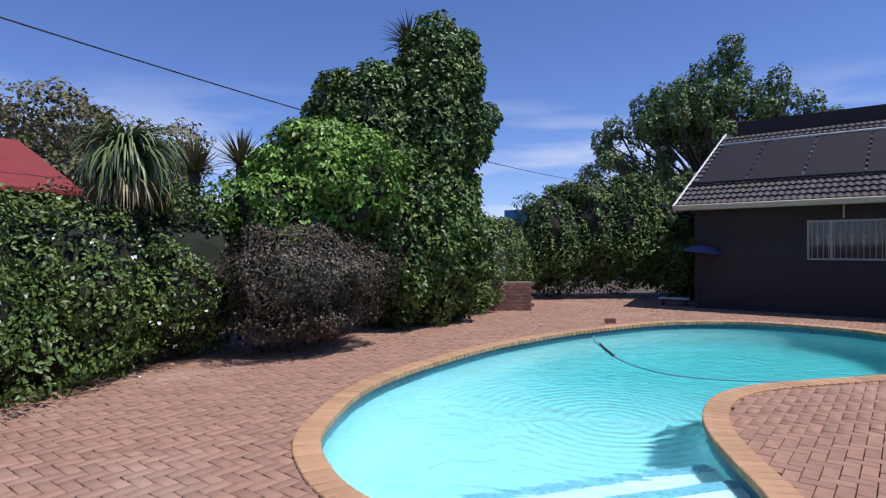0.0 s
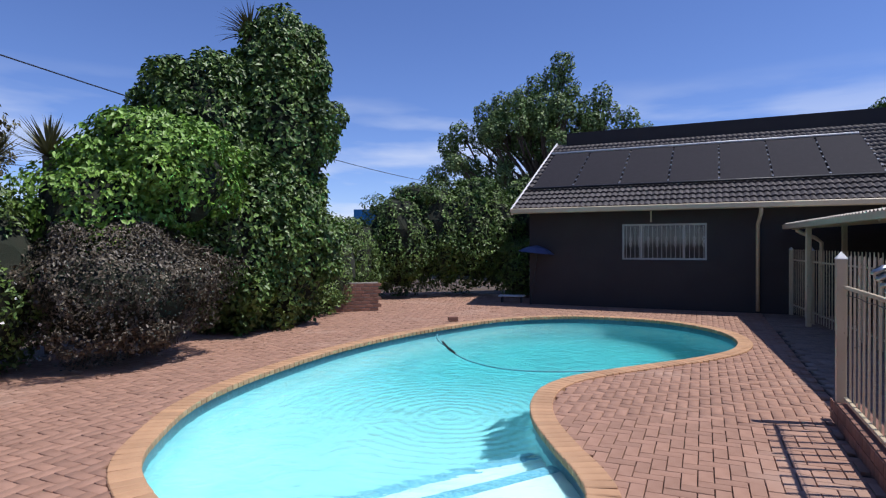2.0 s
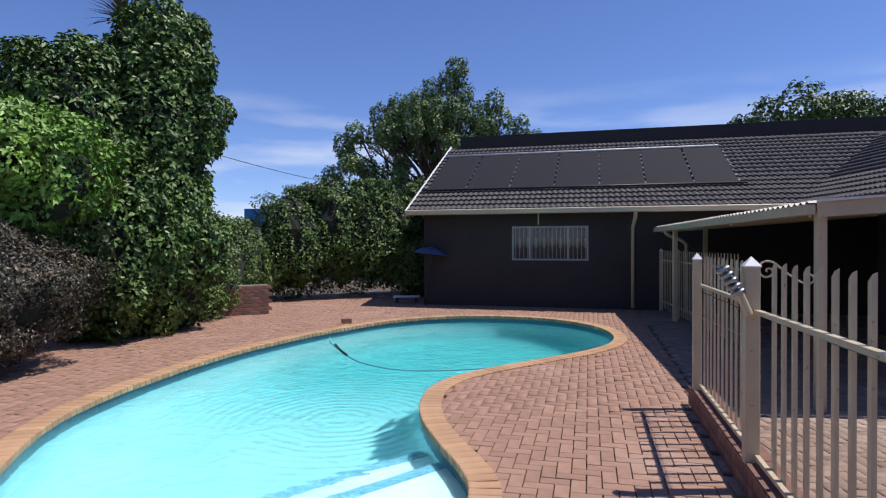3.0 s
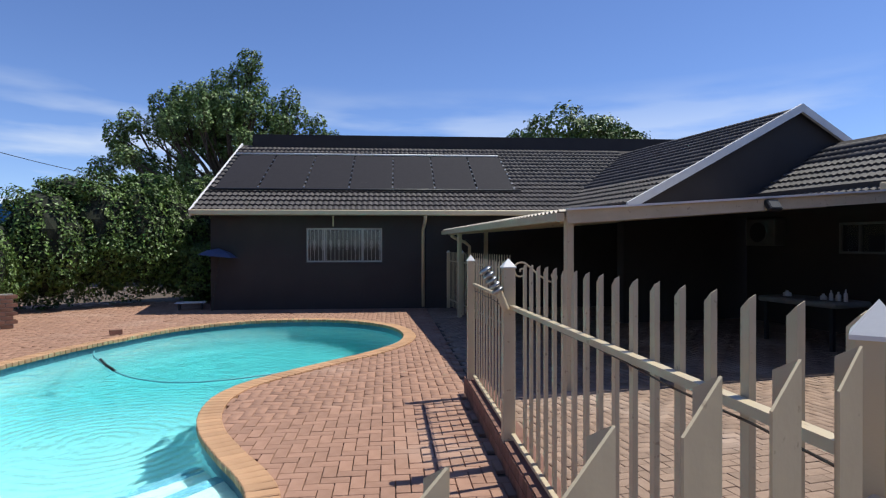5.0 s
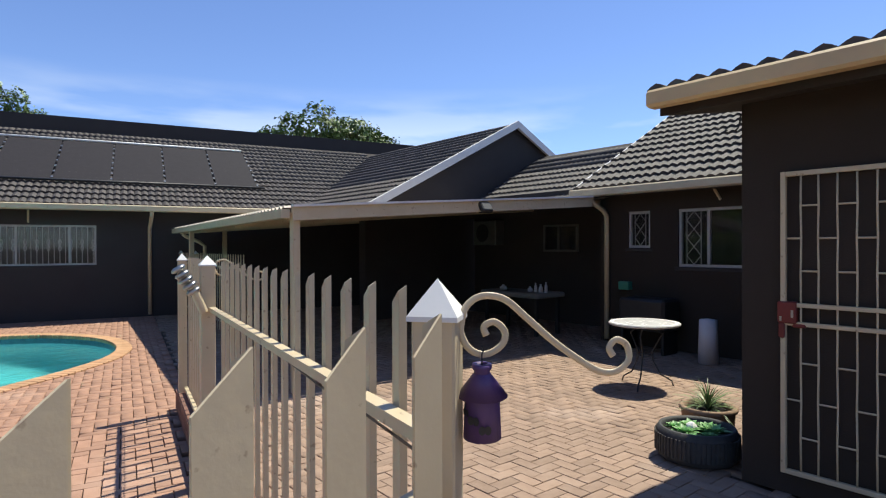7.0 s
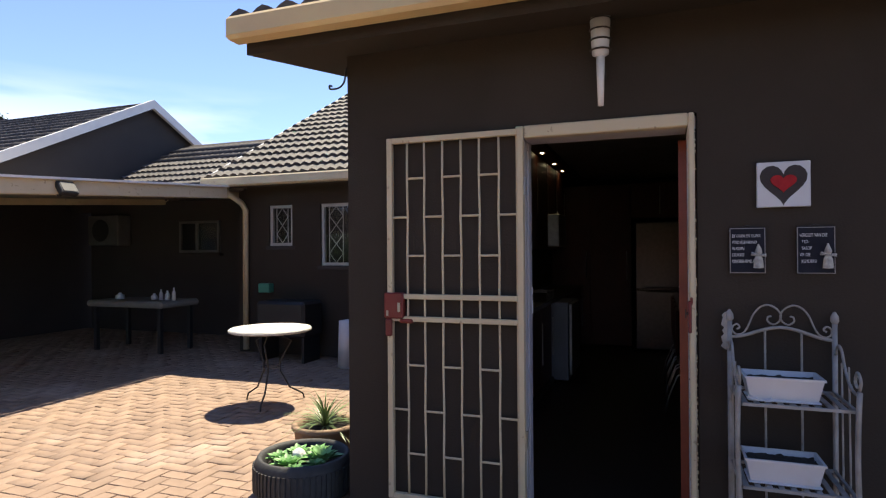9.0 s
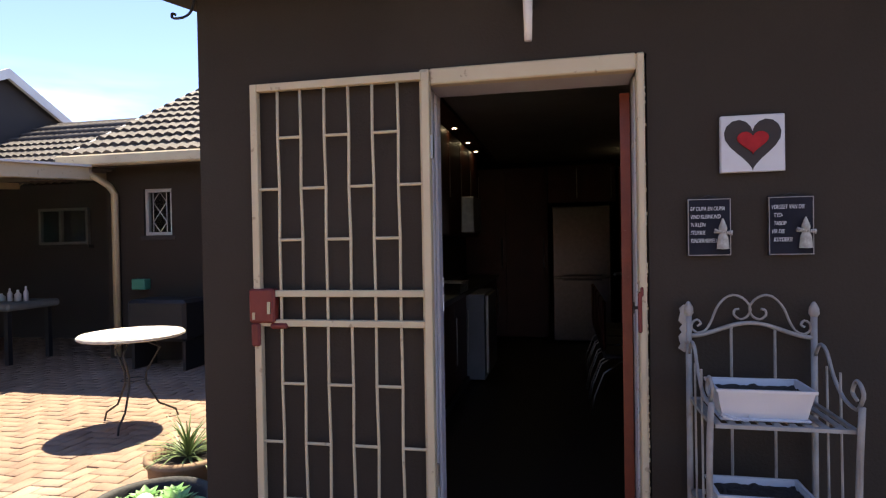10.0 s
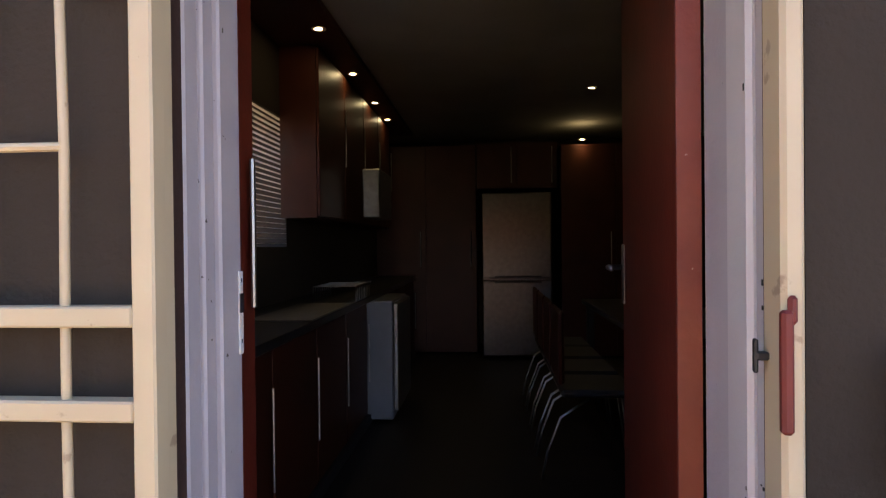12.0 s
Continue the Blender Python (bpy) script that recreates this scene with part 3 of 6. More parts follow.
for s in (-1, 1):
    L = HW * math.hypot(1, GH)
    part("bargeboard", prism(bmesh.new(), [(GX, GZ + 0.06), (GX + s * HW, GZ - GH * HW + 0.06), (GX + s * HW, GZ - GH * HW - 0.14), (GX, GZ - 0.14)][::s], GY - 0.08, GY), M_WHITE, house_b, "white bargeboard")
    part("roof", prism(bmesh.new(), [(GX, GZ), (GX + s * HW, GZ - GH * HW), (GX + s * HW, GZ - GH * HW - 0.1), (GX, GZ - 0.1)][::s], GY, GY + 12), M_WALL2, house_b)

# wing D, C
house_d = thing("main_house", "dark brown plastered main house with tiled roof", "house")
CP = 0.54
part("wall", boxes(((11.3, 2.5, 0), (11.5, 11.0, 2.9))), M_WALL2, house_d)
part("roof", prism(bmesh.new(), [(10.9, 2.5), (14.0, 4.24), (14.0, 4.1), (10.9, 2.36)], 2.0, 11.1), M_WALL2, house_d)
C_X, C_Y = 9.9, 6.1
wall_with_holes("wall", pose(C_X, C_Y, 0, 0, 0, -90), 4.5, 2.75, 0.22, [(0.56, 1.64, 0.98, 2.26), (1.47, 1.34, 2.9, 2.26)], M_WALL, house_d)
part("wall", boxes(((C_X + 0.2, C_Y - 0.22, 0), (11.3, C_Y, 2.75))), M_WALL, house_d)
window("window_bathroom", pose(C_X + 0.05, C_Y - 0.56, 1.64, 0, 0, -90), 0.42, 0.62, [], "small white steel window with diamond burglar bars", "diamond")
window("window_bedroom", pose(C_X + 0.05, C_Y - 1.47, 1.34, 0, 0, -90), 1.43, 0.92, [0.48], "white steel window with diamond burglar bars", "diamond")
part("roof", prism(bmesh.new(), [(9.5, 2.62), (14.5, 2.62 + 5 * CP), (14.5, 2.5 + 5 * CP), (9.5, 2.5)], 1.75, C_Y + 0.25), M_WALL2, house_d)
part("bargeboard", prism(bmesh.new(), [(9.5, 2.7), (14.5, 2.7 + 5 * CP), (14.5, 2.58 + 5 * CP), (9.5, 2.56)], C_Y + 0.25, C_Y + 0.29), M_WHITE, house_d, "white verge strip")
part("gutter", boxes(((9.36, 1.7, 2.52), (9.5, C_Y + 0.29, 2.66)), bevel=0.02), M_CREAM, house_d, "cream-painted square gutter")

# kitchen wing K
KX, KY = 5.42, 1.65
D0, D1, DZ0, DZ1 = 1.01, 1.89, 0.12, 2.19
house_k = thing("kitchen_wing", "brown plastered kitchen wing with a low tiled roof", "house")
wall_with_holes("wall", pose(KX, KY, 0, 0, 0, -90), 6.0, 2.75, 0.22, [(D0, DZ0, D1, DZ1)], M_WALL, house_k)
wall_with_holes("wall", pose(KX + 0.22, KY, 0), 6.6, 2.75, -0.2, [(1.86, 1.37, 2.66, 2.18)], M_WALL, house_k)
part("wall", boxes(((12.0, -2.6, 0), (12.2, KY, 2.75))), M_WALL, house_k)
part("wall", boxes(((KX + 0.22, -2.8, 0), (12.0, -2.6, 2.75))), M_WALL, house_k)
part("roof", prism(bmesh.new(), [(5.02, 2.735), (12.3, 3.97), (12.3, 3.85), (5.02, 2.62)], -4.4, 2.05), M_WALL, house_k)
part("gutter", boxes(((4.88, -4.4, 2.665), (5.0, 2.09, 2.79)), bevel=0.02), M_GUTTER, house_k, "yellowed cream gutter")
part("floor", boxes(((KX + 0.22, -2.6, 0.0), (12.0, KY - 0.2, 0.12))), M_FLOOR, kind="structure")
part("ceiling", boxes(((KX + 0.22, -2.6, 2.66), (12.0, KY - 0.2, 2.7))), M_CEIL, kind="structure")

# ---- vegetation ----
ivy = shrub("ivy_tower", "tall ivy-smothered tree with glossy dark green leaves", "tree", [((-5.8, 11.1, 1.6), (1.15, 1.3, 1.9)), ((-5.75, 11.1, 4.0), (1.1, 1.2, 1.9)), ((-5.7, 11.2, 5.3), (0.95, 1.0, 1.1)), ((-6.9, 9.9, 3.7), (1.2, 1.2, 1.7)), ((-6.3, 10.2, 1.8), (1.2, 1.4, 2.0))], 110000, 0.11, L_IVY, 3, clumps=110, clump=0.34)
bush = shrub("bright_bush", "rounded bush with bright lime green leaves", "bush", [((-6.0, 8.0, 2.75), (1.0, 1.1, 0.95)), ((-6.2, 7.7, 3.2), (0.8, 0.8, 0.65)), ((-6.6, 7.3, 2.1), (1.0, 1.1, 1.1))], 34000, 0.1, L_BRIGHT, 4, clumps=34, clump=0.28)
brown = shrub("brown_bush", "dense clipped bush with dry purplish brown leaves", "bush", [((-6.15, 7.2, 1.05), (1.3, 1.5, 0.9)), ((-6.3, 7.3, 1.3), (1.0, 1.2, 0.75))], 60000, 0.05, L_BROWN, 5, clumps=30, clump=0.25)
hedge1 = shrub("hedge", "loose mid-green flowering hedge beside the paving", "hedge", [((-7.3, 2.4, 1.1), (1.2, 1.5, 1.5)), ((-7.6, 4.2, 1.1), (1.2, 1.4, 1.3)), ((-7.5, 5.9, 1.2), (1.2, 1.3, 1.4)), ((-7.6, 3.0, 0.5), (1.3, 2.5, 0.7))], 70000, 0.075, L_HEDGE, 6, clumps=60, clump=0.3)
flowers = thing("flower", "small cream blossoms scattered over the hedge", "flower", kind="stuff")
leaf_cloud("petal", [((-7.2, 2.6, 1.1), (1.3, 1.6, 1.55)), ((-7.5, 4.4, 1.0), (1.3, 1.5, 1.35)), ((-7.4, 5.9, 1.1), (1.25, 1.4, 1.4))], 450, 0.05, M_WHITE, flowers, 61, wide=0.9, kind="stuff")
hedge2 = shrub("hedge", "ivy-covered hedge behind the paving", "hedge", [((-5.9, 13.6, 1.1), (0.8, 1.6, 1.3)), ((-6.2, 15.6, 1.2), (0.9, 1.5, 1.3))], 24000, 0.075, L_LIGHT, 7, clumps=20, clump=0.25)
hedge3 = shrub("hedge", "tall ivy-covered boundary wall with hanging stems", "hedge", [((-6.3, 17.3, 1.2), (1.0, 1.2, 1.35)), ((-5.3, 18.0, 1.8), (1.2, 1.2, 1.75)), ((-3.4, 19.2, 2.0), (1.5, 1.1, 1.75)), ((-1.8, 20.2, 2.0), (1.5, 1.1, 1.75)), ((-0.4, 21.0, 2.0), (1.4, 1.1, 1.7)), ((-1.5, 19.3, 0.9), (0.9, 0.9, 1.0)), ((-4.3, 18.7, 2.1), (1.3, 1.1, 1.75)), ((-2.6, 19.7, 2.1), (1.3, 1.1, 1.75)), ((-1.1, 20.6, 2.1), (1.3, 1.1, 1.7)), ((-4.9, 18.4, 3.3), (0.7, 0.6, 0.4)), ((-3.1, 19.5, 3.5), (0.8, 0.6, 0.35)), ((-1.5, 20.4, 3.55), (0.7, 0.6, 0.35))], 110000, 0.1, L_IVY, 8, clumps=90, clump=0.24)
# ---- canopy ----
canopy = thing("canopy", "steel-framed lean-to canopy with a corrugated roof over the patio", "canopy")
CA, CB, CC, CD = Vector((3.94, 5.95, 2.035)), Vector((5.04, 14.8, 2.04)), Vector((11.29, 13.8, 2.5)), Vector((11.29, 5.93, 2.54))
bm = bmesh.new()
ROWS_C = 230
vs = []
for i in range(ROWS_C + 1):
    t = i / ROWS_C
    h = 0.024 * math.sin(i * math.pi / 2)
    p, q = CA.lerp(CB, t), CD.lerp(CC, t)
    p, q = p - (q - p) * 0.01, q
    vs.append([bm.verts.new(p.lerp(q, k) + Vector((0, 0, h + dz))) for dz in (0.09, 0.085) for k in (0, 1)])
for a, b in zip(vs, vs[1:]):
    bm.faces.new((a[0], a[1], b[1], b[0]))
    bm.faces.new((a[2], b[2], b[3], a[3]))
    bm.faces.new((a[0], b[0], b[2], a[2]))
part("roof_sheet", bm, M_SHEET, canopy, "weathered corrugated steel sheet")


def beam(bm, a, b, w, h):
    """A rectangular bar from a to b whose top is at their height."""
    a, b = Vector(a), Vector(b)
    d = b - a
    m = Matrix.Translation(a) @ d.to_track_quat("X", "Z").to_matrix().to_4x4()
    return box(bm, (0, -w / 2, -h), (d.length, w / 2, 0), m)


part("fascia", beam(bmesh.new(), CA + Vector((0, -0.03, 0.1)), CA.lerp(CD, 0.74) + Vector((0, -0.03, 0.1)), 0.03, 0.16), M_CREAM, canopy, "cream-painted front fascia")
part("fascia_trim", beam(bmesh.new(), CA + Vector((0, -0.05, 0.12)), CA.lerp(CD, 0.74) + Vector((0, -0.05, 0.12)), 0.08, 0.025), M_WHITE, canopy, "white top strip")
part("gutter", beam(bmesh.new(), CA + Vector((-0.06, 0, 0.07)), CB + Vector((-0.06, 0, 0.07)), 0.1, 0.1), M_CREAM, canopy, "cream-painted box gutter")
for k in (0.03, 0.34, 0.66, 0.98):
    part("rafter", beam(bmesh.new(), CA.lerp(CB, k) + Vector((0.05, 0, 0.05)), CD.lerp(CC, k) + Vector((0, 0, 0.05)), 0.06, 0.1), M_CREAM, canopy)
for p in ((4.03, 6.03, 2.06), (6.1, 14.55, 2.12), (4.9, 13.1, 2.05)):
    part("post", boxes(((p[0] - 0.045, p[1] - 0.045, 0), (p[0] + 0.045, p[1] + 0.045, p[2])), bevel=0.006), M_CREAM, canopy)
bm = bmesh.new()
tube(bm, [(4.95, 13.9, 2.03), (4.95, 13.9, 1.96), (5.05, 13.9, 1.9), (5.3, 13.9, 1.8), (5.42, 13.9, 1.7), (5.42, 13.9, 0.1)], 0.04, 8)
part("downpipe", bm, M_CREAM, canopy, smooth=True)
flood = thing("floodlight", "small square floodlight under the canopy edge", "floodlight", pose(6.86, 5.87, 2.225, -35, 0, 0))
part("housing", boxes(((-0.1, -0.05, -0.08), (0.1, 0.02, 0.08)), bevel=0.01), M_BLACK, flood)
part("lens", boxes(((-0.08, -0.056, -0.06), (0.08, -0.05, 0.06))), M_BLACK, flood)
part("bracket", boxes(((-0.02, 0.02, 0.0), (0.02, 0.12, 0.03))), M_BLACK, flood)

# downpipes and roof fittings on the house
bm = bmesh.new()
tube(bm, [(5.72, -0.52, 2.56), (5.72, -0.5, 2.42), (5.7, -0.2, 2.25), (5.68, -0.06, 2.15), (5.68, -0.06, 0.05)], 0.045, 8)
part("downpipe", bm, M_CREAM, house_a, smooth=True)
bm = bmesh.new()
tube(bm, [(9.43, 5.95, 2.55), (9.43, 5.95, 2.44), (9.75, 5.93, 2.3), (9.83, 5.92, 2.2), (9.83, 5.92, 0.05)], 0.045, 8)
part("downpipe", bm, M_CREAM, house_d, smooth=True)
for x in (3.25,):
    bm = cyl(bmesh.new(), (x, -0.1, 2.24), (x, -0.1, 2.6), 0.02, seg=8)
    part("conduit", bm, M_CREAM, house_a)
bm = cyl(bmesh.new(), (9.8, 3.9, 2.36), (9.72, 4.0, 2.6), 0.02, seg=8)
part("bracket", bm, M_CREAM, house_d)
window("window_patio", pose(11.24, 8.6, 1.55, 0, 0, -90), 0.95, 0.6, [0.42], "dull white steel window in shade under the canopy", "", mat=M_SHADED_WHITE)
aircon = thing("air_conditioner", "white outdoor air conditioner unit on the shaded wall", "air conditioner", pose(11.3, 10.3, 1.7))
part("housing", boxes(((-0.32, -0.4, 0), (0, 0.4, 0.6)), bevel=0.02), M_SHADED_WHITE, aircon)
part("grille", cyl(bmesh.new(), (-0.33, 0.05, 0.3), (-0.32, 0.05, 0.3), 0.22, seg=24), M_BLACK, aircon)
tbl = thing("patio_table", "long table with a pale cloth in the shade under the canopy", "table", pose(9.6, 7.75, 0.04))
part("tablecloth", boxes(((-0.4, -0.78, 0.66), (0.4, 0.78, 0.76)), bevel=0.03), M_SHADED_CLOTH, tbl)
for x in (-0.3, 0.3):
    for y in (-0.66, 0.66):
        part("leg", boxes(((x - 0.03, y - 0.03, -0.04), (x + 0.03, y + 0.03, 0.66))), M_BLACK, tbl)
for i, (y, h, r) in enumerate(((-0.68, 0.2, 0.03), (-0.55, 0.15, 0.04), (-0.42, 0.17, 0.03), (-0.28, 0.1, 0.05), (0.45, 0.1, 0.07))):
    b = thing("bottle", "pale bottle standing on the shaded patio table", "bottle", pose(9.55, 7.75 + y, 0.8))
    part("body", lathe(bmesh.new(), [(0, 0), (r, 0), (r, h * 0.6), (r * 0.4, h * 0.8), (r * 0.4, h), (0, h)], 12), M_PLASTIC, b, smooth=True)
bin_ = thing("cylinder_bin", "tall pale round bin standing against the shaded wall", "bin", pose(9.3, 3.84, 0))
part("body", lathe(bmesh.new(), [(0, 0), (0.14, 0), (0.12, 0.62), (0, 0.64)], 20), M_PLASTIC, bin_, smooth=True)
braai = thing("barbecue", "dark covered barbecue against the shaded wall", "barbecue", pose(9.5, 4.9, 0))
part("body", boxes(((-0.25, -0.4, 0.35), (0.25, 0.4, 0.85)), bevel=0.04), M_BLACK, braai)
for y in (-0.35, 0.35):
    part("leg", boxes(((-0.2, y - 0.02, 0), (0.2, y + 0.02, 0.35))), M_BLACK, braai)
tapbox = thing("hose_box", "small green hose box on the wall", "box", pose(9.82, 5.55, 1.0))
part("body", boxes(((-0.05, -0.1, -0.07), (0.075, 0.1, 0.07)), bevel=0.01), material("green plastic", (0.05, 0.25, 0.17), None, 4, 0.5, bump=0), tapbox)

# ---- solar mats on roof A ----
solar = thing("solar_heater", "row of black solar pool heating mats lying on the tiled roof", "solar panel")
solar.matrix_basis = A @ roof_m
S = [0.2, 1.4, 2.68, 3.95, 5.2, 6.42, 7.65, 8.75]
for a, b in zip(S, S[1:]):
    bm = bmesh.new()
    box(bm, (a + 0.02, 1.38, 0.075), (b - 0.035, 4.42, 0.09))
    part("panel", bm, M_SOLAR, solar)
    for y in np.arange(1.5, 4.3, 0.4):
        part("connector", boxes(((b - 0.03, y, 0.07), (b + 0.015, y + 0.1, 0.1))), M_STEEL, solar)
part("header_pipe", cyl(bmesh.new(), (0.1, 4.5, 0.11), (8.7, 4.5, 0.11), 0.035, seg=10), M_WHITE, solar, "white plastic header pipe", smooth=True)
part("header_pipe", cyl(bmesh.new(), (0.1, 1.32, 0.11), (8.9, 1.32, 0.11), 0.03, seg=10), M_BLACK, solar, "black header pipe", smooth=True)

# ---- fences ----
FAZ = 10.54
FM = az(1.788, 0.574, FAZ)


def picket(bm, m, s, z0, z1, wide=0.055, deep=0.024, th=0.004, flip=1):
    """An angle-iron picket whose face lies along local y, its top cut on the slant."""
    a = [(0, -wide / 2, z0), (0, wide / 2, z0), (0, wide / 2, z1), (0, -wide / 2, z1 - wide * 0.8)]
    q = [m @ Vector((x, s + y * flip, z)) for x, y, z in a] + [m @ Vector((x + th, s + y * flip, z)) for x, y, z in a]
    v = [bm.verts.new(p) for p in q]
    for f in ((0, 1, 2, 3), (7, 6, 5, 4), (0, 4, 5, 1), (1, 5, 6, 2), (2, 6, 7, 3), (3, 7, 4, 0)):
        bm.faces.new([v[i] for i in f])
    b = [(0, wide / 2, z0), (-deep, wide / 2, z0), (-deep, wide / 2, z1 - deep * 0.6), (0, wide / 2, z1)]
    q = [m @ Vector((x, s + y * flip, z)) for x, y, z in b] + [m @ Vector((x, s + (y + th) * flip, z)) for x, y, z in b]
    v = [bm.verts.new(p) for p in q]
    for f in ((0, 1, 2, 3), (7, 6, 5, 4), (0, 4, 5, 1), (1, 5, 6, 2), (2, 6, 7, 3), (3, 7, 4, 0)):
        bm.faces.new([v[i] for i in f])
    return bm


def fence_post(parent, x, y, turn, z0, z1, w=0.09):
    m = az(x, y, turn)
    part("post", boxes(((-w / 2, -w / 2, z0), (w / 2, w / 2, z1 - 0.066)), m=m, bevel=0.004), M_CREAM, parent)
    bm = bmesh.new()
    c = w / 2 + 0.007
    base = [bm.verts.new(m @ Vector((sx * c, sy * c, z1 - 0.066))) for sx, sy in ((-1, -1), (1, -1), (1, 1), (-1, 1))]
    low = [bm.verts.new(m @ Vector((sx * c, sy * c, z1 - 0.075))) for sx, sy in ((-1, -1), (1, -1), (1, 1), (-1, 1))]
    tip = bm.verts.new(m @ Vector((0, 0, z1)))
    for i in range(4):
        bm.faces.new((base[i], base[(i + 1) % 4], tip))
        bm.faces.new((low[i], low[(i + 1) % 4], base[(i + 1) % 4], base[i]))
    bm.faces.new(low)
    part("post_cap", bm, M_WHITE, parent, "pointed white post cap")


def fence(label, x, y, turn, spots, ends, z0=0.24, ztop=1.58, rails=(1.29, 0.26), wide=0.036, deep=0.02, curb=True, flip=1, xoff=0.004, dip=0.0):
    t = thing("fence", label, "fence")
    m = az(x, y, turn)
    for s in spots:
        part("picket", picket(bmesh.new(), m @ Matrix.Translation((xoff, 0, 0)), s - (0.6 * dip if s < -1 else 0), z0, ztop - (dip if s < -0.8 else 0), wide, deep, flip=flip), M_CREAM, t)
    for z in rails[2:] if len(rails) > 2 else rails:
        part("rail", boxes(((0.01, ends[0], z - 0.018), (0.045, ends[1], z + 0.012)), m=m, bevel=0.003), M_CREAM, t)
    if len(rails) > 2:
        part("rail", beam(bmesh.new(), m @ Vector((0.024, ends[0], rails[0])), m @ Vector((0.024, ends[1], rails[1])), 0.04, 0.03), M_CREAM, t)
    part("wire", tube(bmesh.new(), [m @ Vector((0.035, ends[0] + (ends[1] - ends[0]) * k / 8, rails[0] - 0.07 + 0.006 * math.sin(k * 2.2))) for k in range(9)], 0.004, 5), M_BLACK, t)
    if curb:
        part("curb", boxes(((-0.045, ends[0] - 0.05, -0.03), (0.165, ends[1] + 0.05, 0.215)), m=m), M_BRICK, t, "mortared brick kerb under the fence")
    return t


fence1 = fence("cream-painted steel palisade fence between the pool and the patio", 1.788, 0.574, FAZ, [0.137 + 0.19 * i for i in range(17)], (0.04, 3.43), rails=(1.315, 1.262, 0.26), deep=-0.02, flip=-1, xoff=0.05)
for s, w, turn in ((0.0, 0.079, 52), (3.48, 0.095, FAZ)):
    p = FM @ Vector((0, s, 0)) if s else Vector((1.783, 0.582, 0))
    fence_post(fence1, p.x, p.y, turn, 0.0, 1.625, w)
gate2 = fence("cream-painted steel pool gate with narrow pickets", 1.788, 0.574, FAZ, [3.66 + 0.165 * i for i in range(12)], (3.54, 5.5), z0=0.22, wide=0.026, deep=-0.014, flip=-1, xoff=0.05)
p = FM @ Vector((0, 5.56, 0))
fence_post(gate2, p.x, p.y, FAZ, 0.0, 1.62, 0.08)
fence2 = fence("cream-painted steel palisade fence beside the path", 1.78, 0.582, 72.7, [-1.24 + 0.181 * i for i in range(7)], (-1.3, -0.05), rails=(1.26, 0.26), wide=0.072, deep=0.034, ztop=1.577, xoff=0.087, dip=0.026)
fence3 = fence("cream-painted steel palisade fence at the far end of the patio", 4.75, 9.6, 5.0, [0.17 * i for i in range(33)], (0, 5.6), wide=0.02, deep=0.008, z0=0.08, ztop=1.55, rails=(1.3, 0.25), curb=False)
fence_post(fence3, 5.1, 13.5, 5, 0, 1.6, 0.08)
fence_post(fence3, 5.24, 15.2, 5, 0, 1.6, 0.08)
for i in range(50):
    for row in (0, 1):
        b = new("brick", bpy.data.meshes["kerb_brick"] if "kerb_brick" in bpy.data.meshes else boxes_mesh("kerb_brick", (0.105, 0.008, 0.092), M_BRICK))
        b.parent = [o for o in fence1.children if o.name.startswith("curb")][0]
        b.matrix_basis = FM @ pose(-0.049, 0.06 + 0.115 * i, 0.055 + 0.1 * row, 0, 0, 90)
    if 0.06 + 0.115 * i > 5.6:
        break

# coiled spring lock on post 2
coil = thing("spring_closer", "thick galvanised coil spring strapped to the gate post", "spring", FM @ pose(-0.08, 3.4, 1.33, 0, 0, 0) @ Matrix.Diagonal((0.85, 0.85, 0.85, 1)))
for i in range(5):
    c = Vector((-0.028 * i - 0.02, 0.02, 0.045 * i + 0.06))
    part("ring", lathe(bmesh.new(), [(0.03, -0.022), (0.052, -0.014), (0.06, 0.0), (0.052, 0.014), (0.03, 0.022)], 20, Matrix.Translation(c) @ pose(0, 0, 0, 0, -32, 0)), M_STEEL, coil, smooth=True)
part("stem", cyl(bmesh.new(), (0.06, 0.02, -0.12), (-0.02, 0.02, 0.08), 0.035, seg=12), M_CREAM, coil)


def arc(cx, cz, r0, r1, a0, a1, n_=18):
    out = []
    for i in range(n_ + 1):
        t = i / n_
        a, r = radians(a0 + (a1 - a0) * t), r0 + (r1 - r0) * t
        out.append((cx + r * math.cos(a), 0, cz + r * math.sin(a)))
    return out


def open_curve(pts, per):
    out = []
    for i in range(len(pts) - 1):
        p0, p1, p2, p3 = pts[max(i - 1, 0)], pts[i], pts[i + 1], pts[min(i + 2, len(pts) - 1)]
        for s in range(per):
            t = s / per
            out.append(0.5 * ((2 * p1) + (p2 - p0) * t + (2 * p0 - 5 * p1 + 4 * p2 - p3) * t * t + (3 * p1 - p0 - 3 * p2 + p3) * t ** 3))
    return out + [pts[-1]]


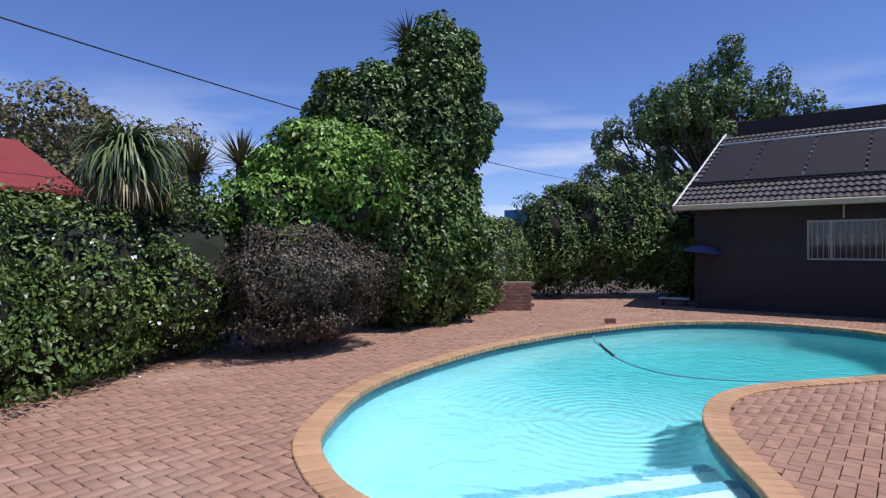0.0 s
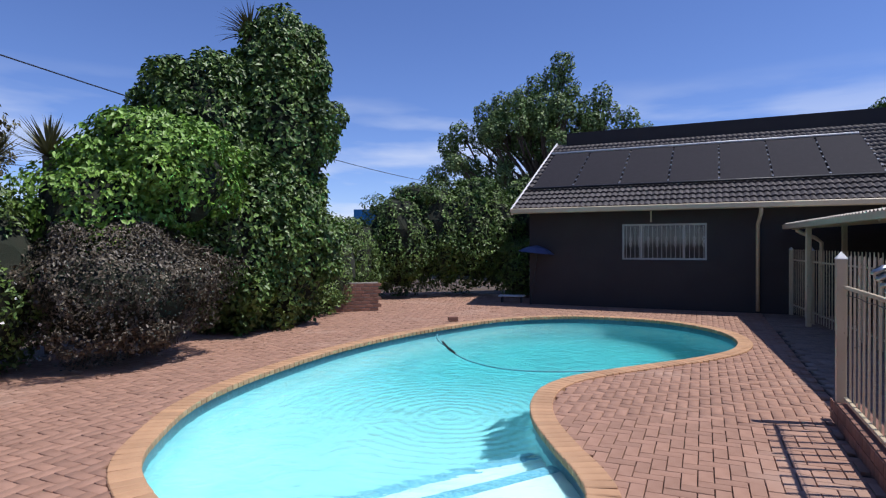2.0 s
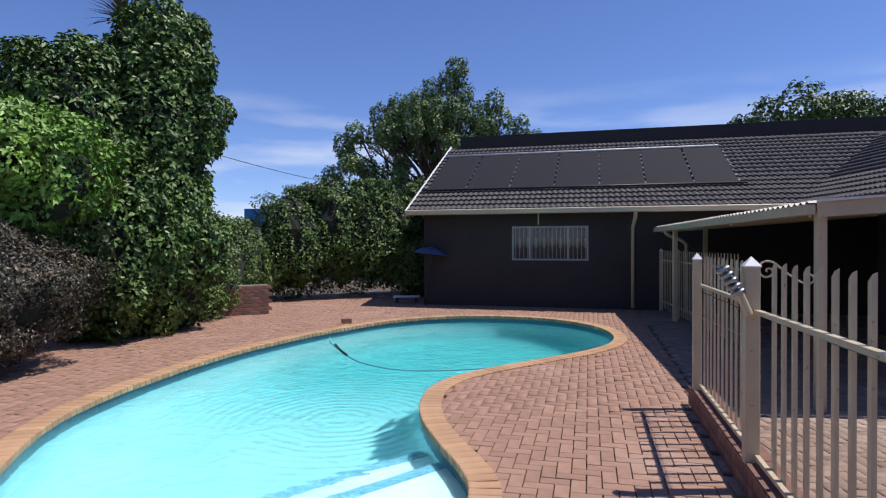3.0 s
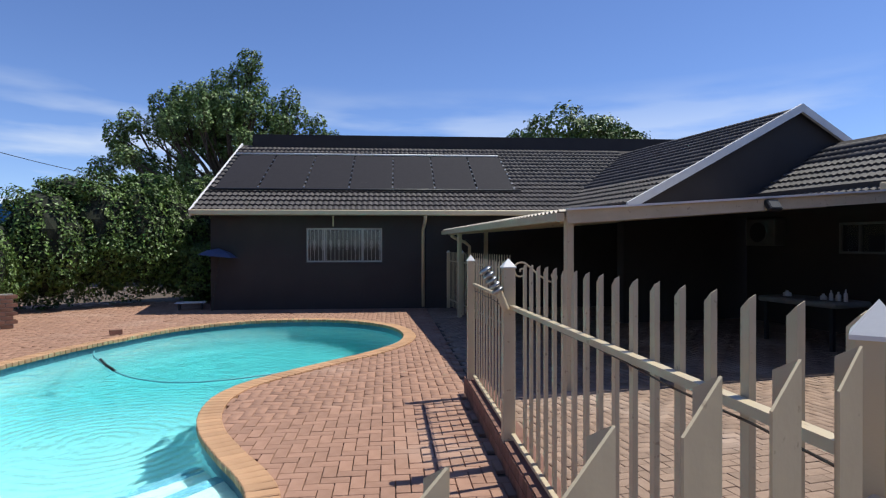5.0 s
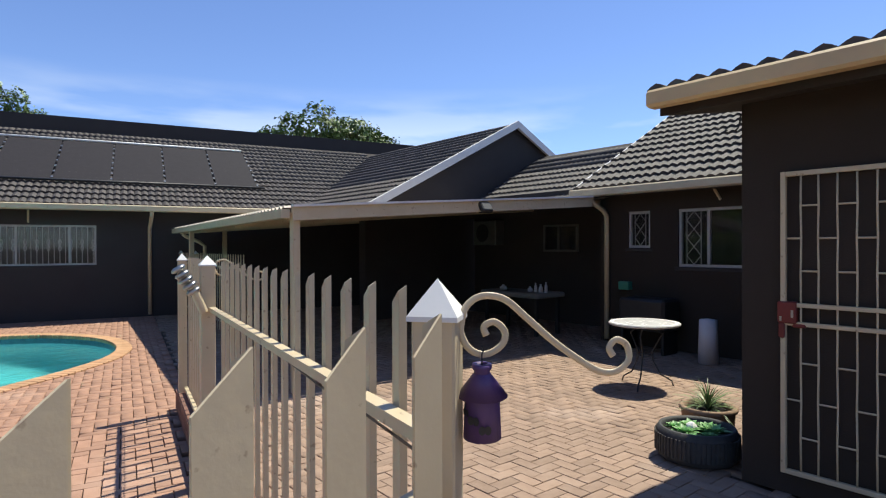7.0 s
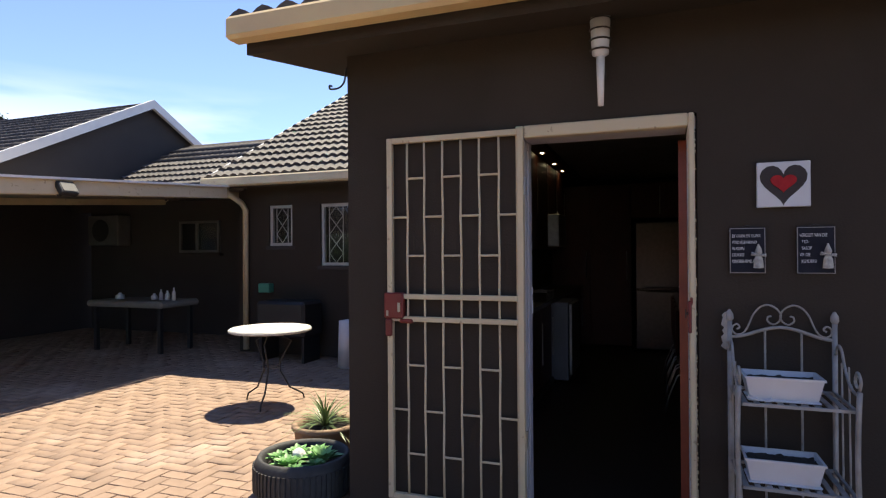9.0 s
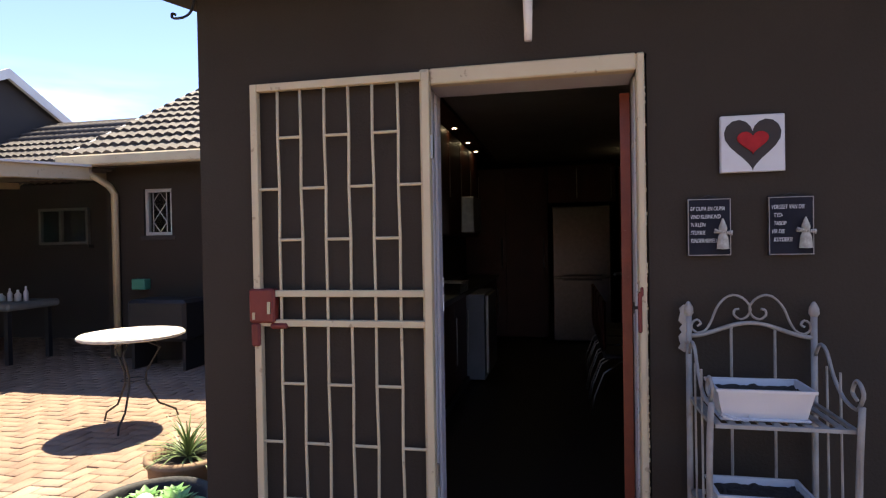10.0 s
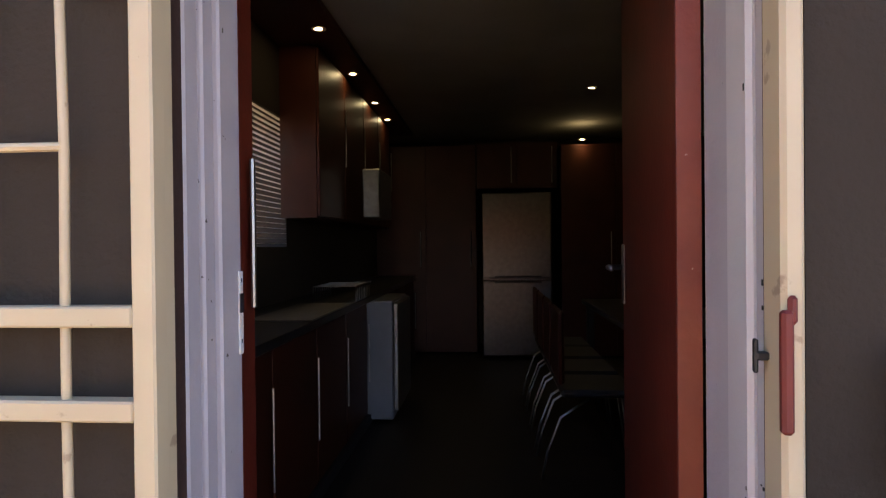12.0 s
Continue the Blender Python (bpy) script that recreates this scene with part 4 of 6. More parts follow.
def bracket_shape(name, m, label):
    t = thing(name, label, "bracket", m)
    smooth_line = lambda pts: [tuple(v) for v in open_curve([Vector(p) for p in pts], 4)]
    part("arm", tube(bmesh.new(), smooth_line([(0.046, 0, 1.53), (0.053, 0, 1.565), (0.073, 0, 1.586), (0.1, 0, 1.592), (0.135, 0, 1.583), (0.175, 0, 1.55), (0.23, 0, 1.503), (0.28, 0, 1.468), (0.32, 0, 1.445), (0.355, 0, 1.441), (0.384, 0, 1.462), (0.38, 0, 1.492), (0.358, 0, 1.503), (0.344, 0, 1.488), (0.352, 0, 1.472)], ), 0.0068, 10, flat=0.5), M_CREAM, t, smooth=True)
    part("curl", tube(bmesh.new(), smooth_line([(0.046, 0, 1.55), (0.048, 0, 1.52), (0.065, 0, 1.493), (0.095, 0, 1.483), (0.127, 0, 1.5), (0.132, 0, 1.525), (0.112, 0, 1.543), (0.092, 0, 1.535), (0.096, 0, 1.518)], ), 0.0068, 10, flat=0.5), M_CREAM, t, smooth=True)
    return t


bracket_shape("scroll_bracket", az(1.778, 0.580, 30) @ Matrix.Diagonal((0.975, 1, 1, 1)), "white wrought-iron scroll bracket on the corner post")
bracket_shape("scroll_bracket", az(2.425, 3.99, 10), "white wrought-iron scroll bracket on the gate post")

lantern = thing("lantern", "purple tin lantern with cut-out butterflies hanging from a scroll bracket", "lantern", pose(1.854, 0.539, 1.33, 3, -3, 0) @ Matrix.Diagonal((0.77, 0.77, 0.8, 1)))
bm = bmesh.new()
lathe(bm, [(0.018, 0.148), (0.06, 0.1), (0.0615, 0.0985), (0.02, 0.151)], 28)
part("roof", bm, M_PURPLE, lantern, smooth=True)
bm = bmesh.new()
lathe(bm, [(0.02, 0.146), (0.019, 0.156), (0.024, 0.163), (0.024, 0.172), (0.014, 0.173), (0.012, 0.15)], 20)
part("chimney", bm, M_PURPLE, lantern, smooth=True)
bm = bmesh.new()
lathe(bm, [(0.042, 0.098), (0.046, 0.0), (0.043, 0.0), (0.039, 0.098)], 28)
part("body", bm, M_PURPLE, lantern, smooth=True)
for a_, z_, s_ in ((200, 0.055, 1.0), (235, 0.035, 1.0), (170, 0.07, 0.8)):
    for k in (-1, 1):
        bm = bmesh.new()
        m = pose(0, 0, z_, 0, 0, a_) @ pose(0.0462, 0, 0, 0, 90, 0)
        vs = [bm.verts.new(m @ Vector((0.012 * s_ * math.cos(q) * 0.9 + 0.004, k * (0.007 + 0.008 * math.sin(q)) * s_, 0))) for q in np.linspace(0, 6.28, 10)[:-1]]
        bm.faces.new(vs)
        part("cutout", bm, M_BLACK, lantern)
part("hook", tube(bmesh.new(), [(0, 0, 0.165), (0, 0, 0.195), (0.006, 0, 0.205), (0, 0, 0.212)], 0.002, 6), M_BLACK, lantern)

# ---- security gate, door frame, door ----
gate = thing("security_gate", "cream steel security gate standing open against the plastered wall", "gate", pose(5.385, 0, 0))
GV = [1.255, 1.153, 1.045, 0.94, 0.835, 0.728]
GL, GR, GT, GB = 1.376, 0.594, 2.173, 0.15
for y0, y1 in ((GL - 0.032, GL), (GR, GR + 0.032)):
    part("stile", boxes(((-0.016, y0, GB), (0.016, y1, GT)), bevel=0.003), M_CREAM, gate)
for z0, z1 in ((GT - 0.032, GT), (GB, GB + 0.032), (1.27, 1.298), (1.145, 1.173)):
    part("crossbar", boxes(((-0.015, GR + 0.032, z0), (0.015, GL - 0.032, z1)), bevel=0.003), M_CREAM, gate)
for i, y in enumerate(GV):
    k = 0.002 * (-1) ** i
    part("bar", tube(bmesh.new(), [(0, y + d, z) for z, d in ((GB + 0.03, 0), (0.408, k), (0.65, -k), (0.901, k), (1.145, 0), (1.298, 0), (1.511, k), (1.727, -k), (1.943, k), (GT - 0.03, 0))], 0.0065, 8), M_CREAM, gate, smooth=True)
cols = [GL - 0.03] + GV + [GR + 0.03]
for i, (a, b) in enumerate(zip(cols, cols[1:])):
    for z in ((1.727, 0.65) if i % 2 == 0 else (1.943, 1.511, 0.901, 0.408)):
        part("rung", cyl(bmesh.new(), (0, a, z), (0, b, z), 0.0065, seg=8), M_CREAM, gate)
lock = part("lock", boxes(((-0.03, 1.275, 1.16), (0.02, 1.392, 1.305)), ((-0.03, 1.345, 1.06), (0.02, 1.385, 1.16)), ((-0.025, 1.22, 1.135), (0.018, 1.30, 1.16)), bevel=0.008), M_LOCK, gate, "red-primed lock box")
part("keyhole", boxes(((-0.034, 1.362, 1.175), (-0.029, 1.374, 1.205)), ((-0.034, 1.29, 1.2), (-0.029, 1.305, 1.25))), M_STEEL, lock)

frame_ = thing("door_1", "chipped cream and lilac-white timber kitchen door frame", "door frame", kind="structure")
part("architrave", boxes(((5.396, 0.597, 0.1), (5.43, 0.6395, 2.19)), ((5.395, -0.229, 0.1), (5.45, -0.2, 2.19)), ((5.395, -0.2, 2.125), (5.45, 0.597, 2.19)), bevel=0.006), M_CREAM, frame_, "cream-painted outer frame")
# strips in the frame gaps, their shadow put into the dark colour
part("rebate", boxes(((5.43, 0.632, 0.1), (5.515, 0.6395, 2.12)), ((5.452, -0.2395, 0.1), (5.459, -0.206, 2.12))), M_REBATE, frame_, "red-brown rebate strips darkened for the shadow in the gaps")
part("jamb", boxes(((5.515, 0.628, 0.1), (5.56, 0.6395, 2.185)), ((5.56, 0.6215, 0.1), (5.6, 0.6395, 2.185)), ((5.6, 0.612, 0.1), (5.68, 0.6395, 2.185)), ((5.459, -0.2395, 0.1), (5.49, -0.209, 2.185)), ((5.57, -0.2395, 0.1), (5.68, -0.208, 2.185)), ((5.452, -0.199, 2.13), (5.64, 0.611, 2.188)), bevel=0.004), M_JAMB, frame_, "chipped lilac-white jamb")
part("door_stop", boxes(((5.4905, -0.2395, 0.1), (5.5695, -0.2, 2.129)), bevel=0.007), M_STOP, frame_, "white-painted moulded door stop")
part("lock_plate", boxes(((5.664, 0.6085, 1.18), (5.679, 0.612, 1.33)), bevel=0.001), M_WHITE, frame_, "small white lock plate")
part("lock_hole", boxes(((5.663, 0.607, 1.255), (5.6785, 0.6084, 1.29)), ((5.669, 0.608, 1.2), (5.674, 0.6084, 1.207)), ((5.669, 0.608, 1.31), (5.674, 0.6084, 1.317))), M_BLACK, frame_)
rngc = random.Random(12)
bm = bmesh.new()
for k in range(70):
    z, w, h = rngc.uniform(0.3, 2.1), rngc.uniform(0.002, 0.007), rngc.uniform(0.003, 0.016)
    box(bm, (5.4145, -0.2295 - w, z), (5.4175, -0.2285, z + h))
part("paint_chips", bm, M_CREAM, frame_, "ragged cream paint edge on the plaster", "stuff")
bm = bmesh.new()
for k in range(44):
    z, h = rngc.choice((rngc.uniform(0.3, 1.05), rngc.uniform(0.3, 1.05), rngc.uniform(0.3, 2.1))), rngc.uniform(0.002, 0.011)
    x, y = rngc.choice(((5.5, -0.1995), (5.5, -0.1995), (5.454, -0.1995), (5.447, -0.1995)))
    box(bm, (x, y - 0.001, z), (x + rngc.uniform(0.0015, 0.004), y + 0.0004, z + h))
for z in (1.34, 1.27, 0.93, 0.7, 1.62):
    box(bm, (5.3935, 0.612, z), (5.396, 0.6175, z + 0.008))
part("paint_chips", bm, M_BLACK, frame_, "dark spots where the paint has flaked", "stuff")
part("threshold", boxes(((5.36, -0.22, 0.0), (5.64, 0.6, 0.12)), bevel=0.01), M_WALL2, frame_)
part("latch_hook", boxes(((5.428, -0.2, 1.22), (5.442, -0.184, 1.231)), ((5.43, -0.187, 1.203), (5.44, -0.182, 1.248)), bevel=0.002), M_BLACK, frame_, "black iron latch hook")
part("strike", boxes(((5.382, -0.209, 1.137), (5.396, -0.194, 1.29)), ((5.385, -0.215, 1.272), (5.394, -0.203, 1.308)), bevel=0.004), M_LOCK, frame_, "red-primed strike plate")
part("hinge", boxes(((5.388, 0.585, 1.83), (5.412, 0.6, 1.92)), ((5.388, 0.585, 0.5), (5.412, 0.6, 0.59))), M_STEEL, frame_)
door = thing("kitchen_door", "red-brown stained timber door standing open into the kitchen", "door", pose(5.685, -0.206, 0.13, 0, 0, -6.3))
leaf = part("leaf", boxes(((0, -0.0, 0), (0.81, 0.042, 1.98)), bevel=0.004), M_RED, door)
# thin edge sheet, lighter and more orange than the leaf, with pale flecks
part("leaf_edge", boxes(((-0.003, 0.001, 0.002), (-0.0005, 0.041, 1.978))), M_DOOREDGE, door, "lighter orange-brown edge of the door")
hd = part("door_handle", boxes(((0.745, 0.043, 1.06), (0.785, 0.05, 1.24)), bevel=0.003), M_STEEL, door, "steel lever handle")
part("lever", tube(bmesh.new(), [(0.765, 0.05, 1.17), (0.765, 0.09, 1.17), (0.665, 0.09, 1.17)], 0.009, 8), M_STEEL, hd, smooth=True)

# wall lamp over the door
lamp = thing("wall_lamp", "plastic wall torch lamp with a caged shade above the door", "wall lamp", pose(5.32, 0.195, 2.24))
part("stem", lathe(bmesh.new(), [(0, 0), (0.014, 0), (0.021, 0.24), (0, 0.24)], 16), M_WHITE, lamp, smooth=True)
sh = part("shade", lathe(bmesh.new(), [(0.02, 0.24), (0.04, 0.25), (0.05, 0.44), (0, 0.44)], 18), M_PLASTIC, lamp, smooth=True)
for z in (0.27, 0.32, 0.37, 0.42):
    part("cage_ring", lathe(bmesh.new(), [(0.045 + 0.0, z - 0.005), (0.055, z), (0.045, z + 0.005)], 18), M_WALL2, sh)
part("bracket", boxes(((0, -0.02, 0.15), (0.1, 0.02, 0.19))), M_WALL2, lamp)

stray = thing("cable", "curled end of a black cable at the wall corner", "cable")
part("wire", tube(bmesh.new(), [tuple(v) for v in open_curve([Vector(q) for q in [(5.415, 1.655, 2.62), (5.41, 1.665, 2.54), (5.4, 1.69, 2.505), (5.39, 1.72, 2.495), (5.39, 1.75, 2.5), (5.395, 1.755, 2.52), (5.4, 1.74, 2.515)]], 4)], 0.006, 6), M_BLACK, stray)
# ---- heart board and slates ----
heart = thing("heart_picture", "white board with a wire heart cut-out and a red felt heart", "picture", pose(5.405, 0, 0))


def heart_pts(cy, cz, s):
    out = []
    for q in np.linspace(0, 2 * math.pi, 30)[:-1]:
        out.append((cy - s * 16 * math.sin(q) ** 3 / 16, cz + s * (13 * math.cos(q) - 5 * math.cos(2 * q) - 2 * math.cos(3 * q) - math.cos(4 * q)) / 15))
    return out


part("board", boxes(((-0.012, -0.705, 1.725), (0.012, -0.49, 1.931)), bevel=0.003), M_PLASTIC, heart)
for nm, s, x, mt, lb in (("mesh_heart", 0.096, -0.0135, M_WALL2, "dark wire mesh heart"), ("felt_heart", 0.05, -0.02, M_HEART, "red felt heart")):
    bm = bmesh.new()
    pts = heart_pts(-0.597, 1.838, s)
    if nm == "felt_heart":
        pts = [(-0.597 + (y + 0.597) * 1.05, 1.836 + (z - 1.838) * 0.85) for y, z in pts]
    f = [bm.verts.new((x, y, z)) for y, z in pts]
    g = [bm.verts.new((-0.012, y, z)) for y, z in pts]
    bm.faces.new(f)
    for i in range(len(f)):
        bm.faces.new((f[i], f[(i + 1) % len(f)], g[(i + 1) % len(f)], g[i]))
    part(nm, bm, mt, heart, lb)


def text(body, size, m, mat, parent, name="lettering"):
    cu = bpy.data.curves.new("text", "FONT")
    cu.body, cu.size, cu.extrude, cu.space_line, cu.shear = body, size, 0.0006, 1.4, 0.15
    o = new("text", cu)
    me = bpy.data.meshes.new_from_object(o)
    bpy.data.objects.remove(o)
    ob = mesh_ob(name, me, mat, parent)
    ob.matrix_basis = m
    return ob


def slate(y0, words, size):
    t = thing("slate_sign", "small black slate sign with white lettering and a cloth doll", "sign", pose(5.405, y0, 1.424))
    part("board", boxes(((-0.006, -0.147, 0), (0.006, 0, 0.211)), bevel=0.002), M_CHALK, t)
    part("border", boxes(((-0.0075, -0.147, 0.205), (0.004, 0, 0.208)), ((-0.0075, -0.003, 0), (0.004, 0, 0.205)), ((-0.0075, -0.147, 0), (0.004, 0, 0.003)), ((-0.0075, -0.147, 0.003), (0.004, -0.144, 0.205))), M_RUST, t)
    text(words, size, pose(-0.008, -0.008, 0.165, 90, 0, -90) @ Matrix.Diagonal((0.86, 1.35, 1, 1)), M_INK, t)
    part("hanger", tube(bmesh.new(), [(0, -0.04, 0.21), (0, -0.073, 0.222), (0, -0.107, 0.21)], 0.0012, 5), M_BLACK, t)
    bm = bmesh.new()
    lathe(bm, [(0, 0.022), (0.022, 0.024), (0.018, 0.065), (0.012, 0.08), (0, 0.082)], 12, pose(-0.014, -0.118, 0))
    bmesh.ops.create_uvsphere(bm, u_segments=10, v_segments=8, radius=0.015, matrix=pose(-0.014, -0.118, 0.098))
    bmesh.ops.create_cone(bm, cap_ends=True, segments=10, radius1=0.014, radius2=0.002, depth=0.03, matrix=pose(-0.014, -0.118, 0.12))
    part("doll", bm, M_DOLL, t, "small cream cloth doll with a pointed hat")
    bow = bmesh.new()
    for q in (-1, 1):
        cyl(bow, (-0.021, -0.118, 0.084), (-0.021, -0.118 + q * 0.03, 0.086 + 0.004 * q), 0.003, 0.009, 8)
    part("bow", bow, M_CHECK, t, "black and white checked bow")


slate(-0.376, "BY OUPA EN OUMA\nVIND KLEINKIND\n'N KLEIN\nSTUKKIE\nKINDERHEMEL!", 0.0155)
slate(-0.65, "VERGEET VAN DIE\n  TYD-\n  TASOP\nVIR DIE\n  KUYDERS!", 0.0155)

# ---- wrought iron plant stand ----
stand = thing("plant_stand", "weathered white wrought-iron plant stand with scrolls against the wall", "plant stand", pose(5.38, 0, 0))
YL, YR, XF = -0.37, -0.787, -0.33
for y in (YL, YR):
    part("back_post", cyl(bmesh.new(), (0, y, 0), (0, y, 1.21), 0.011, seg=10), M_RUST, stand, smooth=True)
    part("finial", lathe(bmesh.new(), [(0.008, 1.2), (0.018, 1.215), (0.016, 1.235), (0.006, 1.255), (0, 1.258)], 12, pose(0, y, 0)), M_RUST, stand, smooth=True)
    part("front_post", tube(bmesh.new(), [(XF + 0.02 * math.sin(z * 5), y - 0.01 * math.sin(z * 6), z) for z in np.linspace(0, 0.98, 16)], 0.01, 8), M_RUST, stand, smooth=True)
    pts = [(XF, y, 0.98), (XF - 0.02, y, 1.02), (XF + 0.02, y, 1.05), (XF + 0.05, y, 1.01), (XF + 0.02, y, 0.99)]
    part("side_scroll", tube(bmesh.new(), [tuple(v) for v in open_curve([Vector(q) for q in [(-0.01, y, 1.07), (-0.05, y, 1.115), (-0.1, y, 1.1), (-0.15, y, 1.03), (-0.22, y, 0.975), (XF + 0.03, y, 0.96)] + pts], 4)], 0.006, 6), M_RUST, stand, smooth=True)
    for x in (-0.11, -0.21):
        part("side_bar", tube(bmesh.new(), [(x, y, 0.02), (x + 0.015, y, 0.3), (x, y, 0.6), (x + 0.01, y, 1.05)], 0.004, 6), M_RUST, stand)
for y in (YL - 0.145, YL - 0.29):
    part("back_bar", cyl(bmesh.new(), (0, y, 0.1), (0, y, 1.17), 0.005, seg=8), M_RUST, stand)
part("top_rail", tube(bmesh.new(), [(0, YL + (YR - YL) * k, 1.13 + 0.05 * math.sin(math.pi * k) ** 2) for k in np.linspace(0, 1, 17)], 0.008, 8), M_RUST, stand, smooth=True)
for s in (-1, 1):
    y0 = YL if s > 0 else YR
    turns = [(0.03, 0.036), (0.042, 0.046), (0.03, 0.06), (0.013, 0.048), (0.012, 0.026), (0.032, 0.012), (0.058, 0.022), (0.078, 0.055), (0.098, 0.105), (0.127, 0.14), (0.16, 0.15), (0.194, 0.132), (0.21, 0.102), (0.2, 0.074), (0.176, 0.063), (0.156, 0.078), (0.158, 0.096), (0.172, 0.1)]
    pts = [tuple(v) for v in open_curve([Vector((0, y0 - s * u, 1.13 + w)) for u, w in turns], 4)]
    part("top_scroll", tube(bmesh.new(), pts, 0.0045, 6), M_RUST, stand, smooth=True)
bm = bmesh.new()
rngp = random.Random(5)
edge = [(YL + 0.012 + 0.02 * abs(math.sin(k * 1.3)) + rngp.uniform(0, 0.008), 1.07 + k * 0.0145) for k in range(13)]
lo_, hi_ = [[bm.verts.new((x, y, z)) for y, z in edge + [(YL + 0.008, 1.245), (YL + 0.008, 1.07)]] for x in (-0.004, 0.002)]
bm.faces.new(lo_), bm.faces.new(hi_[::-1])
for k in range(len(lo_)):
    bm.faces.new((lo_[k], lo_[k - 1], hi_[k - 1], hi_[k]))
part("leaf_ornament", bm, M_RUST, stand, "ragged flaking iron leaf ornament")
for z in (0.905, 0.565, 0.2):
    sf = part("shelf", boxes(((XF, YR, z - 0.012), (XF + 0.016, YL, z)), ((-0.016, YR, z - 0.012), (0, YL, z)), ((XF, YR, z - 0.012), (0, YR + 0.012, z)), ((XF, YL - 0.012, z - 0.012), (0, YL, z))), M_RUST, stand)
    for i in range(9):
        part("slat", boxes(((XF + 0.016, YR + 0.03 + i * 0.044, z - 0.008), (-0.016, YR + 0.05 + i * 0.044, z - 0.002))), M_RUST, sf)


def trough(z):
    t = thing("planter_trough", "white plastic planter trough filled with dry dark soil", "planter", pose(5.17, -0.54, z) @ Matrix.Diagonal((0.85, 0.74, 0.68, 1)), group="planter troughs")
    bm = bmesh.new()
    ring = []
    for (a, b), zz in (((0.075, 0.165), 0.0), ((0.095, 0.19), 0.135), ((0.103, 0.198), 0.137), ((0.103, 0.198), 0.15), ((0.09, 0.185), 0.15), ((0.086, 0.178), 0.11)):
        ring.append([bm.verts.new((sx * a, sy * b, zz)) for sx, sy in ((-1, -1), (1, -1), (1, 1), (-1, 1))])
    for p_, q_ in zip(ring, ring[1:]):
        for i in range(4):
            bm.faces.new((p_[i], p_[(i + 1) % 4], q_[(i + 1) % 4], q_[i]))
    bm.faces.new(ring[0])
    part("tub", bm, M_PLASTIC, t)
    bm = bmesh.new()
    bmesh.ops.create_grid(bm, x_segments=12, y_segments=24, size=1, matrix=Matrix.Diagonal((0.087, 0.18, 1, 1)))
    for v in bm.verts:
        v.co.z = 0.118 + 0.016 * noise.noise(v.co * 40)
    part("soil", bm, M_SOIL, t, smooth=True)
    part("saucer", boxes(((-0.09, -0.18, -0.0), (0.09, 0.18, 0.012)), bevel=0.004), M_PLASTIC, t)


trough(0.906)
trough(0.566)
cord = thing("cable", "loose coil of thin white cable lying on the plant stand", "cable")
bm = bmesh.new()
rng = random.Random(4)
for k in range(3):
    tube(bm, [(5.1 + 0.028 * math.cos(q) * (1 + 0.2 * k), -0.45 - 0.045 * math.sin(q + k), 0.912 + 0.01 * math.sin(2 * q + k) + 0.008) for q in np.linspace(0, 6.0, 20)], 0.002, 5)
part("wire", bm, M_INK, cord)

# ---- round table and planters ----
rt = thing("round_table", "round mosaic-topped garden table on thin black iron legs", "table", pose(7.4, 3.67, 0) @ Matrix.Diagonal((0.97, 0.97, 1, 1)))
part("tabletop", lathe(bmesh.new(), [(0, 0.735), (0.41, 0.735), (0.425, 0.742), (0.425, 0.758), (0.41, 0.765), (0, 0.765)], 48), M_STONETOP, rt)
part("rim", lathe(bmesh.new(), [(0.36, 0.766), (0.412, 0.766), (0.412, 0.768), (0.36, 0.768)], 48), M_WHITE, rt, "pale stone rim")
rngt = random.Random(8)
bm = bmesh.new()
for k in range(26):
    a, r = rngt.uniform(0, 6.28), 0.34 * math.sqrt(rngt.random())
    c = Vector((r * math.cos(a), r * math.sin(a), 0.7685))
    w, h, q = rngt.uniform(0.02, 0.05), rngt.uniform(0.01, 0.025), rngt.uniform(0, 3.14)
    vs = [bm.verts.new(c + Vector((w * math.cos(u) * math.cos(q) - h * math.sin(u) * math.sin(q), w * math.cos(u) * math.sin(q) + h * math.sin(u) * math.cos(q), 0))) for u in np.linspace(0, 6.28, 8)[:-1]]
    bm.faces.new(vs)
part("mosaic", bm, M_WHITE, rt, "pale mosaic pieces", "stuff")
for k in range(3):
    a = radians(120 * k + 200)
    d = Vector((math.cos(a), math.sin(a), 0))
    pts = [(0.05, 0.72), (0.22, 0.62), (0.1, 0.42), (0.1, 0.32), (0.2, 0.14), (0.34, 0.06), (0.36, 0.0)]
    part("leg", tube(bmesh.new(), [d * r + Vector((0, 0, z)) for r, z in pts], 0.009, 6), M_BLACK, rt, smooth=True)
part("stretcher", lathe(bmesh.new(), [(0.095, 0.365), (0.105, 0.37), (0.095, 0.375)], 20), M_BLACK, rt)


def rosette(name, parent, cx, cy, z, r, n_, mat, seed, lift=0.8, wide=0.4):
    rng = np.random.default_rng(seed)
    v, f = [], []
    for i in range(n_):
        a = i * 2.4
        t = i / n_
        el = lift * (1.25 - t)
        L = r * (0.5 + 0.6 * t) * rng.uniform(0.85, 1.1)
        d = np.array([math.cos(a) * math.cos(el), math.sin(a) * math.cos(el), math.sin(el)])
        s = np.array([-math.sin(a), math.cos(a), 0]) * L * wide / 2
        o = np.array([cx, cy, z])
        up = np.array([0, 0, L * 0.12])
        k = len(v)
        v += [o, o + d * L * 0.55 + s + up, o + d * L, o + d * L * 0.55 - s + up, o + d * L * 0.5 - up * 0.3]
        f += [(k, k + 4, k + 1), (k + 1, k + 4, k + 2), (k + 2, k + 4, k + 3), (k + 3, k + 4, k)]
    return from_arrays(name, v, f, mat, parent)


